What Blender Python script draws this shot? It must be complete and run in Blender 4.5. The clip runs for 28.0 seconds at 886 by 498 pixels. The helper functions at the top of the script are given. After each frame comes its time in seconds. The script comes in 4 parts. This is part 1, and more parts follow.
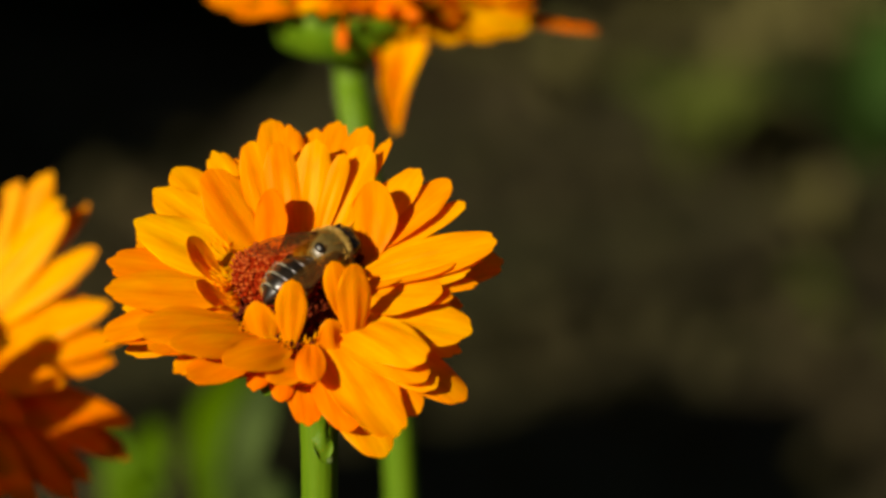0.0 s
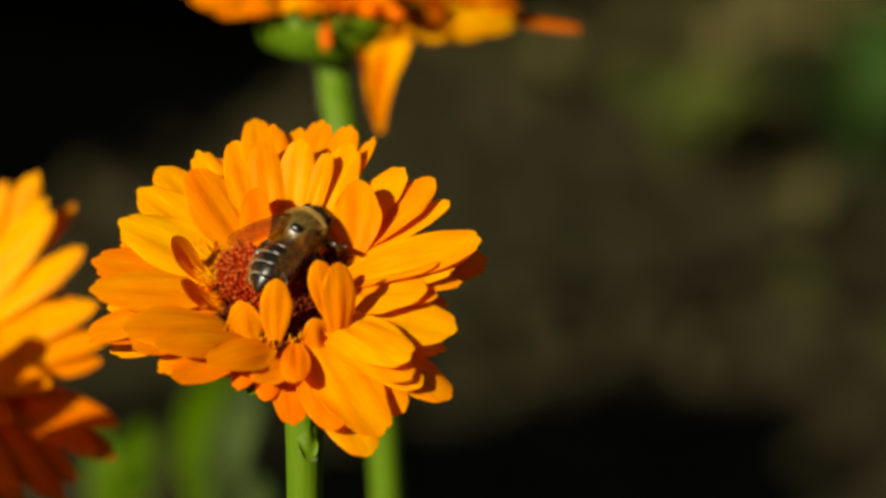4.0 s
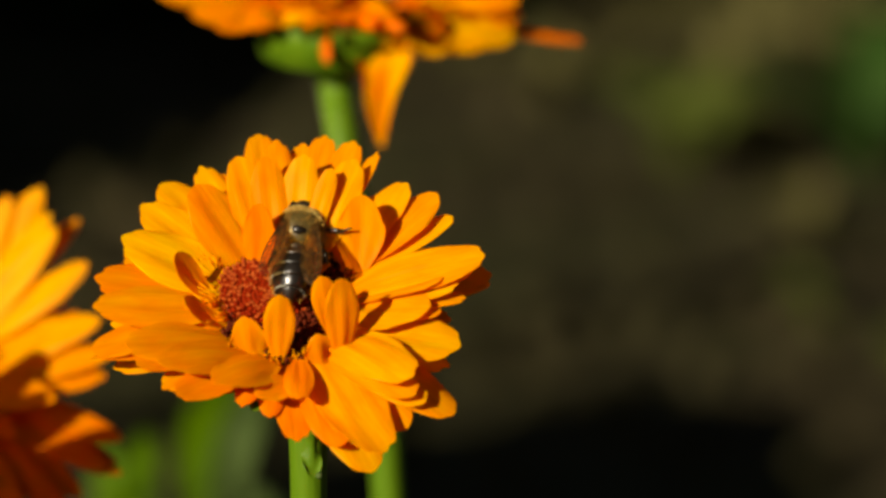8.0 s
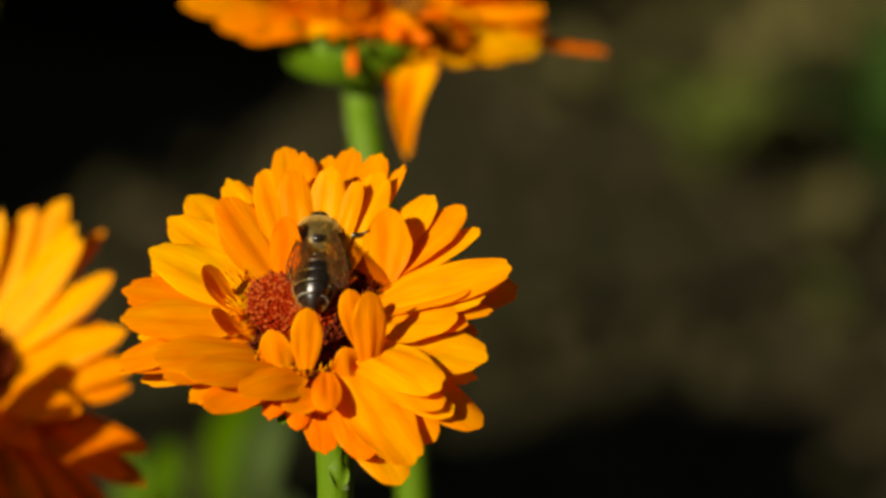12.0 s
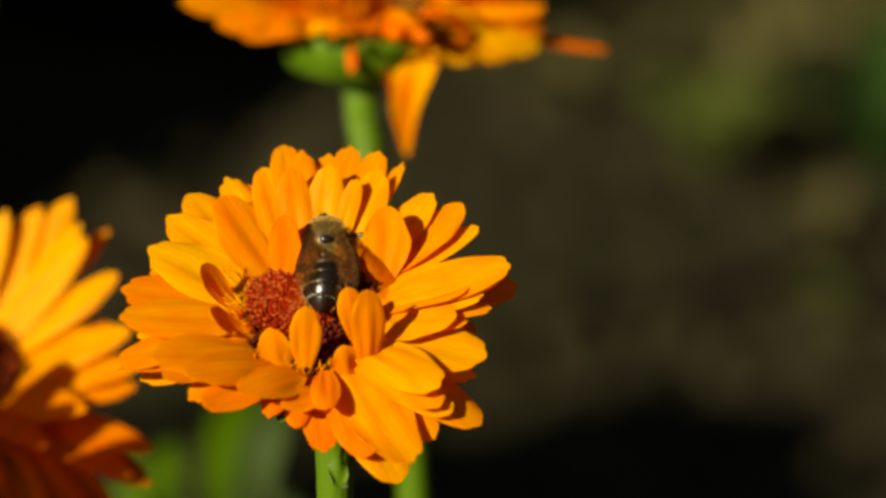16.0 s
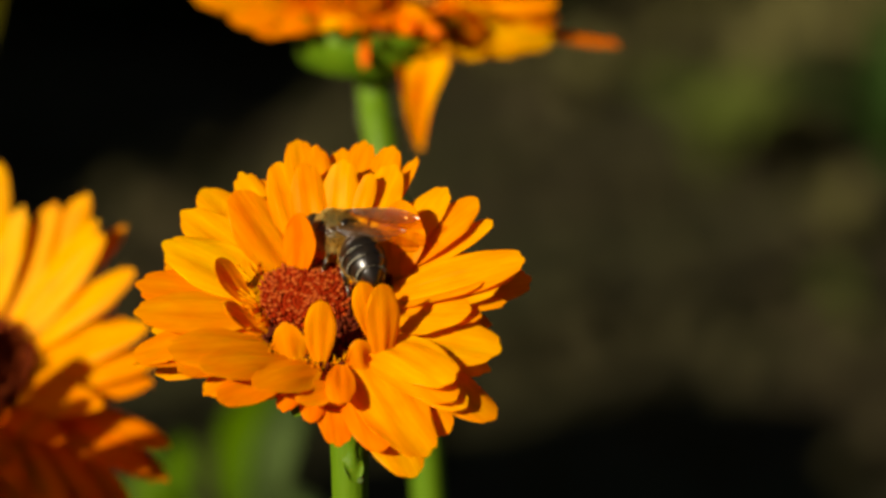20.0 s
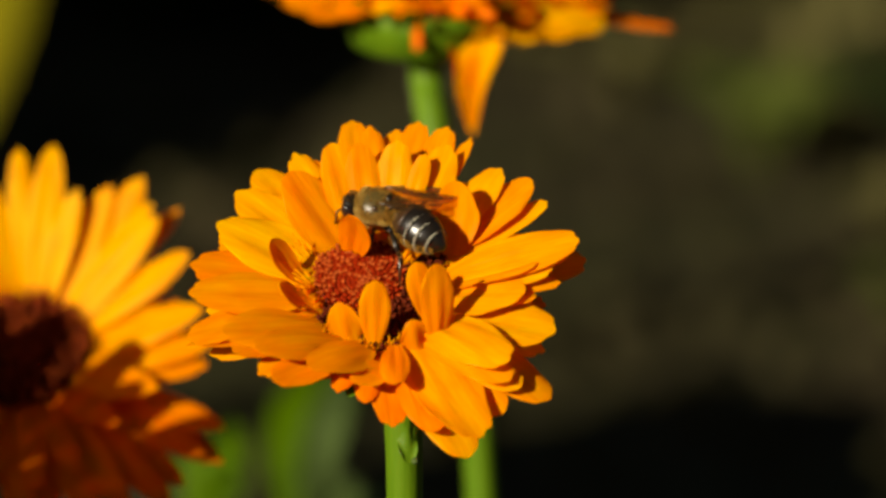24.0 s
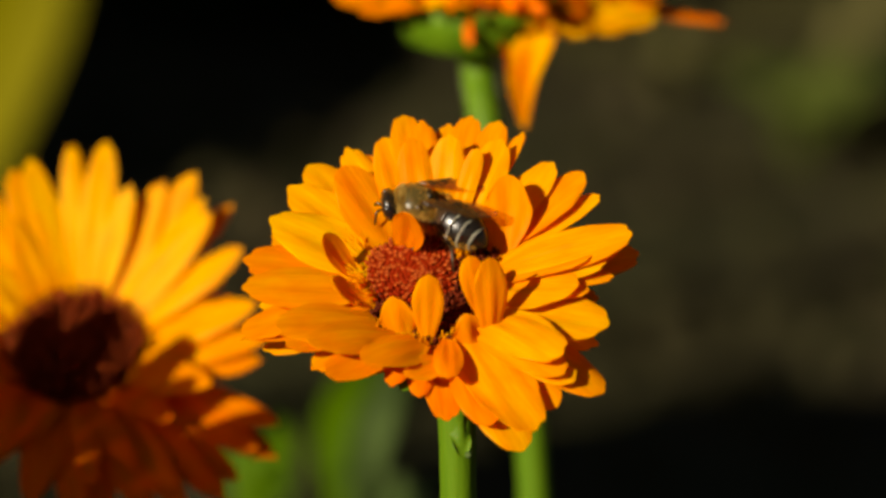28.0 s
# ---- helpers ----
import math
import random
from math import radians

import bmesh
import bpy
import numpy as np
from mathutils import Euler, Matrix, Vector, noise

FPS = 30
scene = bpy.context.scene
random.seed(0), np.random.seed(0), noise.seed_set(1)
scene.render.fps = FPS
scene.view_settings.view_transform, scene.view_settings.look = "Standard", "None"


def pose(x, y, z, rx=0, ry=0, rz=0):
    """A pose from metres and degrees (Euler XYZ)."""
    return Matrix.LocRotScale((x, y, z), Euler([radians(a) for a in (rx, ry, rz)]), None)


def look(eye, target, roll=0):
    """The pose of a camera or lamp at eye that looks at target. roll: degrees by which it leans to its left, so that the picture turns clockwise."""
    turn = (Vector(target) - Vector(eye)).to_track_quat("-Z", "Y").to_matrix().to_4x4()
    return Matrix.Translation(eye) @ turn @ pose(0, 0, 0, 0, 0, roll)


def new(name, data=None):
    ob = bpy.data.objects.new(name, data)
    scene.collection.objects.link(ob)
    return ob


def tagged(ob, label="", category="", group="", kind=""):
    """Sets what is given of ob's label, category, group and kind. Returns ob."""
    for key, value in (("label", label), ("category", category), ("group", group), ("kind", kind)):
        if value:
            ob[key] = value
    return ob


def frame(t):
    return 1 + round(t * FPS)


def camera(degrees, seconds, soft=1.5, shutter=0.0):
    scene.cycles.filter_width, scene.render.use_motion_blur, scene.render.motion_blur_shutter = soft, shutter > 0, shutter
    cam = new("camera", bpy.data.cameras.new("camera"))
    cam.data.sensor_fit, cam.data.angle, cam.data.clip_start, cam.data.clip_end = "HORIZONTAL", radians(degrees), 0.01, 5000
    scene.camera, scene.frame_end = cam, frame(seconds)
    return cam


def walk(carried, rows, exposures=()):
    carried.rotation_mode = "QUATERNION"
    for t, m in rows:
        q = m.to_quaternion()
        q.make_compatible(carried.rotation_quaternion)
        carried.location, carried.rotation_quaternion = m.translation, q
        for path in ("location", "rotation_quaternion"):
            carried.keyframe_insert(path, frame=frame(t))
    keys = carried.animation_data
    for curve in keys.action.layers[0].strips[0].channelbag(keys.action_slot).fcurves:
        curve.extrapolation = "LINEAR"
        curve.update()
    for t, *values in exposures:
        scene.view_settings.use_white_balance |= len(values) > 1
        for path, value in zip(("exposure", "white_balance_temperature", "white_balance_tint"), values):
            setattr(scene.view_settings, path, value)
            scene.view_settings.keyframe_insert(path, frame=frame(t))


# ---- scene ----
cam = camera(16.0, 28.0, soft=3.2)
cam.data.dof.use_dof = True
cam.data.dof.focus_distance = 0.362
cam.data.dof.aperture_fstop = 13.5

# The eye hovers a third of a metre before the flower; it pans and drifts a little.
EYE0 = Vector((0.00104, -0.35182, 0.54236))
PITCH0, REACH, DRIFT, RISE = -14.0, 0.3637, 0.25, 3.0


def view(yaw, pitch, roll):
    up = Vector((0, math.sin(radians(-PITCH0)), math.cos(radians(PITCH0))))
    eye = EYE0 + Vector((1, 0, 0)) * (-radians(yaw) * REACH * DRIFT) + up * (radians(pitch) * REACH * RISE)
    return Matrix.Translation(eye) @ pose(0, 0, 0, 90 + PITCH0 + pitch, 0, yaw) @ pose(0, 0, 0, 0, 0, roll)


PATH = [
    (0.0, -2.060, 0.0259, 0.969),
    (0.5, -2.067, 0.0316, 1.001),
    (1.0, -2.081, 0.0278, 1.115),
    (1.5, -2.169, 0.0156, 1.175),
    (2.0, -2.242, 0.0128, 1.029),
    (2.5, -2.286, 0.0238, 1.042),
    (3.0, -2.326, 0.0344, 0.913),
    (3.5, -2.314, 0.0291, 0.857),
    (5.5, -2.250, 0.0059, 0.754),
    (6.0, -2.278, 0.0209, 0.801),
    (6.5, -2.288, 0.0416, 0.650),
    (7.0, -2.314, 0.0659, 0.734),
    (7.5, -2.303, 0.0809, 0.760),
    (8.0, -2.239, 0.0909, 0.682),
    (8.5, -2.167, 0.0916, 0.576),
    (9.0, -2.069, 0.1016, 0.652),
    (9.5, -2.007, 0.1122, 0.687),
    (10.0, -1.961, 0.1197, 0.723),
    (10.5, -1.934, 0.1222, 0.639),
    (11.0, -1.929, 0.1375, 0.598),
    (11.5, -1.889, 0.1509, 0.515),
    (12.0, -1.836, 0.1472, 0.538),
    (12.5, -1.815, 0.1259, 0.619),
    (14.5, -1.808, 0.1181, 0.532),
    (15.0, -1.824, 0.1356, 0.665),
    (15.5, -1.841, 0.1378, 0.533),
    (16.0, -1.855, 0.1375, 0.419),
    (16.5, -1.827, 0.1353, 0.328),
    (17.0, -1.743, 0.1247, 0.412),
    (17.5, -1.675, 0.1109, 0.368),
    (18.0, -1.591, 0.1034, 0.505),
    (18.5, -1.539, 0.0912, 0.355),
    (19.0, -1.580, 0.0947, 0.396),
    (19.5, -1.640, 0.1022, 0.230),
    (20.0, -1.641, 0.1106, 0.214),
    (20.5, -1.574, 0.1022, 0.339),
    (21.0, -1.506, 0.0850, 0.259),
    (21.5, -1.388, 0.0734, 0.202),
    (23.5, -0.954, 0.0387, 0.082),
    (24.0, -0.833, 0.0225, 0.056),
    (24.5, -0.677, 0.0019, -0.088),
    (25.0, -0.461, -0.0203, -0.139),
    (25.5, -0.306, -0.0206, -0.169),
    (26.0, -0.142, -0.0109, -0.107),
    (26.5, 0.000, -0.0000, 0.000),
    (27.0, 0.019, 0.0119, 0.011),
    (27.5, -0.007, 0.0084, -0.029),
    (28.0, -0.047, -0.0037, -0.344),
]
walk(cam, [(t, view(*angles)) for t, *angles in PATH], [(0.0, 0.60, 7400, 10), (28.0, 0.60, 7400, 10)])

# ---- light ----
TO_SUN = Vector((-0.63, -0.67, 0.39)).normalized()
world = bpy.data.worlds.new("sky")
scene.world = world
world.use_nodes = True
sky = world.node_tree.nodes.new("ShaderNodeTexSky")
sky.sky_type, sky.sun_disc = "NISHITA", False
sky.sun_elevation = math.asin(TO_SUN.z)
sky.sun_rotation = math.atan2(TO_SUN.x, TO_SUN.y)
world.node_tree.links.new(sky.outputs[0], world.node_tree.nodes["Background"].inputs[0])
world.node_tree.nodes["Background"].inputs[1].default_value = 0.018
sun = new("sun", bpy.data.lights.new("sun", "SUN"))
sun.data.energy, sun.data.angle, sun.data.color = 5.0, radians(0.5), (1.0, 0.95, 0.84)
sun.matrix_world = look(TO_SUN * 3, (0, 0, 0))


# ---- materials ----
class Shader:
    """A node material under construction."""

    def __init__(self, name):
        self.mat = bpy.data.materials.new(name)
        self.mat.use_nodes = True
        self.nodes, self.links = self.mat.node_tree.nodes, self.mat.node_tree.links
        self.bsdf, self.out = self.nodes["Principled BSDF"], self.nodes["Material Output"]

    def add(self, kind, **values):
        node = self.nodes.new("ShaderNode" + kind)
        for key, value in values.items():
            node.inputs[key].default_value = value
        return node

    def link(self, a, b):
        self.links.new(a, b)

    def coords(self, scale):
        tc, mp = self.add("TexCoord"), self.add("Mapping")
        mp.inputs["Scale"].default_value = scale
        self.link(tc.outputs["Object"], mp.inputs["Vector"])
        return mp.outputs[0]

    def noise(self, scale, detail=4.0, rough=0.6, vector=None):
        n = self.add("TexNoise", Scale=scale, Detail=detail, Roughness=rough)
        self.link(vector or self.coords((1, 1, 1)), n.inputs["Vector"])
        return n.outputs["Fac"]

    def ramp(self, fac, *stops):
        r = self.add("ValToRGB")
        els = r.color_ramp.elements
        while len(els) < len(stops):
            els.new(0.5)
        for el, (at, col) in zip(els, stops):
            el.position, el.color = at, (*col, 1)
        self.link(fac, r.inputs[0])
        return r.outputs[0]

    def mix(self, fac, a, b, how="MIX"):
        m = self.nodes.new("ShaderNodeMix")
        m.data_type, m.blend_type = "RGBA", how
        for sock, val in ((m.inputs[0], fac), (m.inputs[6], a), (m.inputs[7], b)):
            if isinstance(val, (int, float)):
                sock.default_value = val
            elif isinstance(val, tuple):
                sock.default_value = (*val, 1)
            else:
                self.link(val, sock)
        return m.outputs[2]

    def bump(self, height, strength, distance):
        b = self.add("Bump", Strength=strength, Distance=distance)
        self.link(height, b.inputs["Height"])
        self.link(b.outputs[0], self.bsdf.inputs["Normal"])
        return b.outputs[0]

    def translucent(self, color, share, normal=None):
        t, m = self.add("BsdfTranslucent"), self.add("MixShader")
        self.link(color, t.inputs[0])
        if normal:
            self.link(normal, t.inputs["Normal"])
        m.inputs[0].default_value = share
        self.link(self.bsdf.outputs[0], m.inputs[1])
        self.link(t.outputs[0], m.inputs[2])
        self.link(m.outputs[0], self.out.inputs[0])


def petal_material(name, deep, mid, light, share=0.52, thin=0.08, tint=0.28):
    s = Shader(name)
    fine = s.noise(1.0, 3, 0.6, s.coords((2600, 140, 800)))
    broad = s.noise(1.0, 3, 0.5, s.coords((260, 110, 200)))
    col = s.ramp(broad, (0.3, deep), (0.52, mid), (0.75, light))
    streak = s.ramp(fine, (0.32, (0.80, 0.66, 0.6)), (0.6, (1, 1, 1)))
    col = s.mix(0.45, col, streak, "MULTIPLY")
    info = s.add("ObjectInfo")
    tone = s.ramp(info.outputs["Random"], (0.0, (0.96, 0.86, 0.8)), (0.5, (1, 1, 1)), (1.0, (1.0, 1.20, 1.0)))
    col = s.mix(1.0, col, tone, "MULTIPLY")
    s.link(col, s.bsdf.inputs["Base Color"])
    s.bsdf.inputs["Roughness"].default_value = 0.55
    s.bsdf.inputs["Specular IOR Level"].default_value = 0.12
    nrm = s.bump(fine, 0.35, 0.0002)
    s.translucent(s.mix(1.0, col, (0.95, 0.92, 1.0), "MULTIPLY"), share, nrm)
    # a thin petal lets some light straight through, which turns its shadow red
    clear, both = s.add("BsdfTransparent"), s.add("MixShader")
    clear.inputs[0].default_value, both.inputs[0].default_value = (1.0, tint, 0.0, 1), thin
    s.link(s.out.inputs[0].links[0].from_socket, both.inputs[1])
    s.link(clear.outputs[0], both.inputs[2])
    s.link(both.outputs[0], s.out.inputs[0])
    return s.mat


def plain_material(name, dark, light, scale, rough=0.6, bump=0.3, depth=0.0003, spec=0.3, stretch=(1, 1, 1), share=0.0):
    s = Shader(name)
    vec = s.coords(stretch)
    a, b = s.noise(scale, 5, 0.6, vec), s.noise(scale * 6, 3, 0.6, vec)
    col = s.mix(0.35, s.ramp(a, (0.3, dark), (0.7, light)), s.ramp(b, (0.3, dark), (0.7, light)))
    s.link(col, s.bsdf.inputs["Base Color"])
    s.bsdf.inputs["Roughness"].default_value = rough
    s.bsdf.inputs["Specular IOR Level"].default_value = spec
    nrm = s.bump(b, bump, depth)
    if share:
        s.translucent(col, share, nrm)
    return s.mat


PETAL = petal_material("orange_petal", (0.91, 0.29, 0.0), (0.95, 0.405, 0.0), (0.97, 0.55, 0.0))
# deeper orange; also stands in for weaker light on front petals
PETAL_DEEP_AND_DIM = petal_material("deep_and_dim_petal", (0.90, 0.235, 0.0), (0.94, 0.335, 0.0), (0.96, 0.44, 0.0))
# redder petals; also paints the shade on the left marigold
PETAL_RED_AND_SHADED = petal_material("red_and_shaded_petal", (0.86, 0.15, 0.0), (0.93, 0.245, 0.0), (0.96, 0.35, 0.0), 0.52)
# for the unseen shading head: passes extra sun to lift its shade
PETAL_THIN = petal_material("thin_orange_petal", (0.91, 0.29, 0.0), (0.95, 0.405, 0.0), (0.97, 0.55, 0.0), 0.52, 0.215, 0.52)
# golden petal colour, also standing for full sun on orange petals
PETAL_GOLD_AND_LIT = petal_material("golden_and_lit_petal", (0.92, 0.36, 0.0), (0.95, 0.48, 0.0), (0.97, 0.61, 0.0), 0.5)
FLORET_RED = plain_material("red_floret", (0.13, 0.006, 0.0005), (0.28, 0.020, 0.001), 700, 0.7, 0.3, 0.0001, 0.05)
FLORET_MAROON = plain_material("maroon_floret", (0.06, 0.007, 0.001), (0.20, 0.024, 0.001), 900, 0.7, 0.4, 0.0002, 0.1)
# this dark also to paint the shade in the main disc's hollow
FLORET_DARK = plain_material("dark_floret", (0.035, 0.004, 0.0006), (0.13, 0.015, 0.001), 900, 0.7, 0.4, 0.0002, 0.1)
FLORET_TIP = plain_material("floret_tip", (0.75, 0.26, 0.01), (0.9, 0.42, 0.03), 1500, 0.6, 0.3, 0.0001)
FLORET_HAIR = plain_material("floret_lobe", (0.32, 0.040, 0.002), (0.52, 0.10, 0.004), 1500, 0.6, 0.3, 0.0001)
STEM = plain_material("green_stem", (0.050, 0.114, 0.003), (0.107, 0.194, 0.006), 220, 0.55, 0.5, 0.0002, 0.15, (1, 1, 0.12), 0.12)
LEAF = plain_material("green_leaf", (0.036, 0.082, 0.0), (0.072, 0.135, 0.0), 120, 0.6, 0.5, 0.0003, 0.08, (1, 1, 1), 0.3)
# paler green; also stands for light caught on a turned leaf
LEAF_PALE_AND_LIT = plain_material("pale_and_lit_leaf", (0.055, 0.090, 0.020), (0.095, 0.140, 0.040), 120, 0.6, 0.5, 0.0003, 0.08, (1, 1, 1), 0.3)
LEAF_YELLOW = plain_material("yellowing_leaf", (0.13, 0.115, 0.0), (0.21, 0.18, 0.0), 60, 0.6, 0.4, 0.0003, 0.05, (1, 1, 1), 0.4)
WEED_DRY = plain_material("dry_weed_leaf", (0.058, 0.052, 0.017), (0.105, 0.094, 0.032), 60, 0.7, 0.3, 0.0003, 0.05)
WEED = plain_material("weed_leaf", (0.038, 0.050, 0.008), (0.070, 0.086, 0.014), 60, 0.6, 0.3, 0.0003, 0.1)
WEED_GREEN = plain_material("bright_weed_leaf", (0.012, 0.031, 0.004), (0.024, 0.055, 0.008), 60, 0.6, 0.3, 0.0003, 0.1)
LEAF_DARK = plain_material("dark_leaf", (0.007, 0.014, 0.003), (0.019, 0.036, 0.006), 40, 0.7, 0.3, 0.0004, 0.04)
HAIR_GREEN = plain_material("stem_hair", (0.45, 0.5, 0.3), (0.6, 0.65, 0.45), 500, 0.5, 0.0, 0.0001, 0.3, (1, 1, 1), 0.4)


def soil_material():
    s = Shader("dark_soil")
    wide, near, fine = s.noise(4.5, 3, 0.5), s.noise(14, 4, 0.6), s.noise(90, 5, 0.65)
    brown = s.ramp(near, (0.3, (0.013, 0.0105, 0.0045)), (0.7, (0.050, 0.040, 0.019)))
    moss = s.ramp(near, (0.3, (0.014, 0.013, 0.0045)), (0.7, (0.042, 0.040, 0.016)))
    col = s.mix(s.ramp(wide, (0.4, (0, 0, 0)), (0.6, (1, 1, 1))), brown, moss)
    col = s.mix(0.5, col, s.ramp(fine, (0.3, (0.5, 0.5, 0.5)), (0.7, (1.3, 1.3, 1.3))), "MULTIPLY")
    s.link(col, s.bsdf.inputs["Base Color"])
    s.bsdf.inputs["Roughness"].default_value, s.bsdf.inputs["Specular IOR Level"].default_value = 0.95, 0.05
    s.bump(fine, 0.8, 0.006)
    return s.mat


SOIL = soil_material()


# ---- building helpers ----
def part(name, bm, material, parent=None, label="", m=None):
    me = bpy.data.meshes.new(name)
    if isinstance(bm, tuple):
        me.from_pydata(bm[0], [], bm[1])
    else:
        bm.to_mesh(me)
        bm.free()
    me.materials.append(material)
    me.shade_smooth()
    ob = new(name, me)
    ob.parent = parent
    if m is not None:
        ob.matrix_basis = m
    return tagged(ob, label)


def sheet(point, nu, nv, thick):
    """A closed thin body over a grid of points point(u, v), u in -1..1, v in 0..1."""
    rows = [[Vector(point(-1 + 2 * i / (nu - 1), j / (nv - 1))) for i in range(nu)] for j in range(nv)]
    top, low = [], []
    for j in range(nv):
        for i in range(nu):
            a, b = rows[j][max(i - 1, 0)], rows[j][min(i + 1, nu - 1)]
            c, d = rows[max(j - 1, 0)][i], rows[min(j + 1, nv - 1)][i]
            n = (b - a).cross(d - c)
            n = n.normalized() if n.length > 1e-15 else Vector((0, 0, 1))
            rim = i in (0, nu - 1) or j == nv - 1
            half = thick * (0.3 if rim else 0.5)
            top.append(rows[j][i] + n * half)
            low.append(rows[j][i] - n * half)
    k, faces = nu * nv, []
    for j in range(nv - 1):
        for i in range(nu - 1):
            a = j * nu + i
            faces += [(a, a + 1, a + nu + 1, a + nu), (k + a, k + a + nu, k + a + nu + 1, k + a + 1)]
    edge = [i for i in range(nu)] + [j * nu + nu - 1 for j in range(1, nv)] + [(nv - 1) * nu + i for i in range(nu - 2, -1, -1)] + [j * nu for j in range(nv - 2, 0, -1)]
    rim = [top[e] for e in edge] + [low[e] for e in edge]
    m, n = 2 * k, len(edge)
    for i in range(n):
        j = (i + 1) % n
        faces.append((m + j, m + i, m + n + i, m + n + j))
    return [tuple(v) for v in top + low + rim], faces


def tube(points, radii, sides=10, closed=True, flat=1.0):
    """A tube through the points."""
    pts, verts, faces = [Vector(p) for p in points], [], []
    side = None
    for i, p in enumerate(pts):
        ahead = (pts[min(i + 1, len(pts) - 1)] - pts[max(i - 1, 0)]).normalized()
        if side is None:
            side = ahead.orthogonal().normalized()
        side = (side - ahead * side.dot(ahead)).normalized()
        up = ahead.cross(side)
        for k in range(sides):
            a = 2 * math.pi * k / sides
            verts.append(tuple(p + (side * math.cos(a) + up * (math.sin(a) * flat)) * radii[i]))
    for i in range(len(pts) - 1):
        for k in range(sides):
            a, b = i * sides + k, i * sides + (k + 1) % sides
            faces.append((a, b, b + sides, a + sides))
    if closed:
        faces += [tuple(range(sides - 1, -1, -1)), tuple(range(len(verts) - sides, len(verts)))]
    return verts, faces


def merged(pieces):
    verts, faces = [], []
    for v, f in pieces:
        k = len(verts)
        verts += v
        faces += [tuple(i + k for i in face) for face in f]
    return verts, faces


def curve(p, n=14):
    """Points of a smooth line through p (Catmull-Rom)."""
    p = [Vector(q) for q in p]
    p = [2 * p[0] - p[1]] + p + [2 * p[-1] - p[-2]]
    out = []
    for i in range(1, len(p) - 2):
        for k in range(n):
            t = k / n
            out.append(0.5 * (2 * p[i] + (p[i + 1] - p[i - 1]) * t + (2 * p[i - 1] - 5 * p[i] + 4 * p[i + 1] - p[i + 2]) * t * t + (3 * p[i] - p[i - 1] - 3 * p[i + 1] + p[i + 2]) * t ** 3))
    return out + [p[-2]]


def blob(sx, sy, sz, seg=20, rings=12):
    bm = bmesh.new()
    bmesh.ops.create_uvsphere(bm, u_segments=seg, v_segments=rings, radius=1.0)
    bmesh.ops.scale(bm, vec=(sx, sy, sz), verts=bm.verts)
    return bm


# ---- flowers ----
def petal_body(length, width, arch, cup, rnd, curl=0.0, nu=17, nv=18, neck=0.34, full=0.80, sharp=0.50):
    """A strap-shaped ray petal from its base along y, with two grooves and a toothed tip."""
    teeth = [rnd.uniform(0.4, 1.0) for _ in range(3)]
    wave, ph = rnd.uniform(0.01, 0.035), rnd.uniform(0, 6.28)
    skew, ragged = rnd.uniform(-0.022, 0.022), rnd.uniform(0.012, 0.055)

    def point(u, v):
        hw = width / 2 * (neck + (1 - neck) * math.sin(min(v / full, 1) * math.pi / 2) ** 1.15)
        if v > 0.8:
            hw *= 1 - 0.16 * ((v - 0.8) / 0.2) ** 2
        tooth = teeth[min(int((u + 1) * 1.5), 2)] * abs(math.sin((u + 1) * 1.5 * math.pi))
        far = length * (0.985 - width / length * sharp * abs(u) ** (2.7 - 0.6 * sharp) + ragged * tooth * v ** 9)
        x = u * hw + skew * length * v * v
        z = 4 * arch * length * v * (1 - v) - curl * length * max(0, v - 0.55) ** 2 * 4
        z += cup * width * u * u * math.sin(math.pi * min(v * 1.1, 1)) - 0.018 * width * math.cos(u * 2.4 * math.pi) * math.sin(math.pi * v)
        z += wave * width * math.sin(ph + 5 * v + 2.2 * u)
        return x, v * far, z

    return sheet(point, nu, nv, 0.00016)


def petal_pose(az, out, height, toward, rise, twist=0.0, face=None):
    """The pose of a petal on its head: it stands at az, out from the axis, points toward, rising, and turns its back to face."""
    a, d, e = radians(az), radians(toward), radians(rise)
    y = Vector((math.cos(d) * math.cos(e), math.sin(d) * math.cos(e), math.sin(e)))
    f = d if face is None else radians(face)
    x = Vector((math.sin(f), -math.cos(f), 0))
    x = (x - y * x.dot(y)).normalized()
    z = x.cross(y)
    m = Matrix((x, y, z)).transposed().to_4x4()
    return Matrix.Translation((out * math.cos(a), out * math.sin(a), height)) @ m @ pose(0, 0, 0, 0, twist, 0)


def rings_of(head, rows, out, height, material, rnd, arch=0.03, cup=0.06):
    """A ring of like petals round a head: azimuth, rise, length and width of each."""
    for az, rise, length, width in rows:
        droop = rnd.uniform(0.6, 1.5)
        body = petal_body(length / 1000, width / 1000, arch * droop, cup * rnd.uniform(-0.7, 0.9), rnd, 0.03 * rnd.uniform(-1, 1))
        part("petal", body, material, head, "", petal_pose(az, out, height, az, rise, rnd.uniform(-7, 7) - (6 if 205 < az < 285 else 0)))


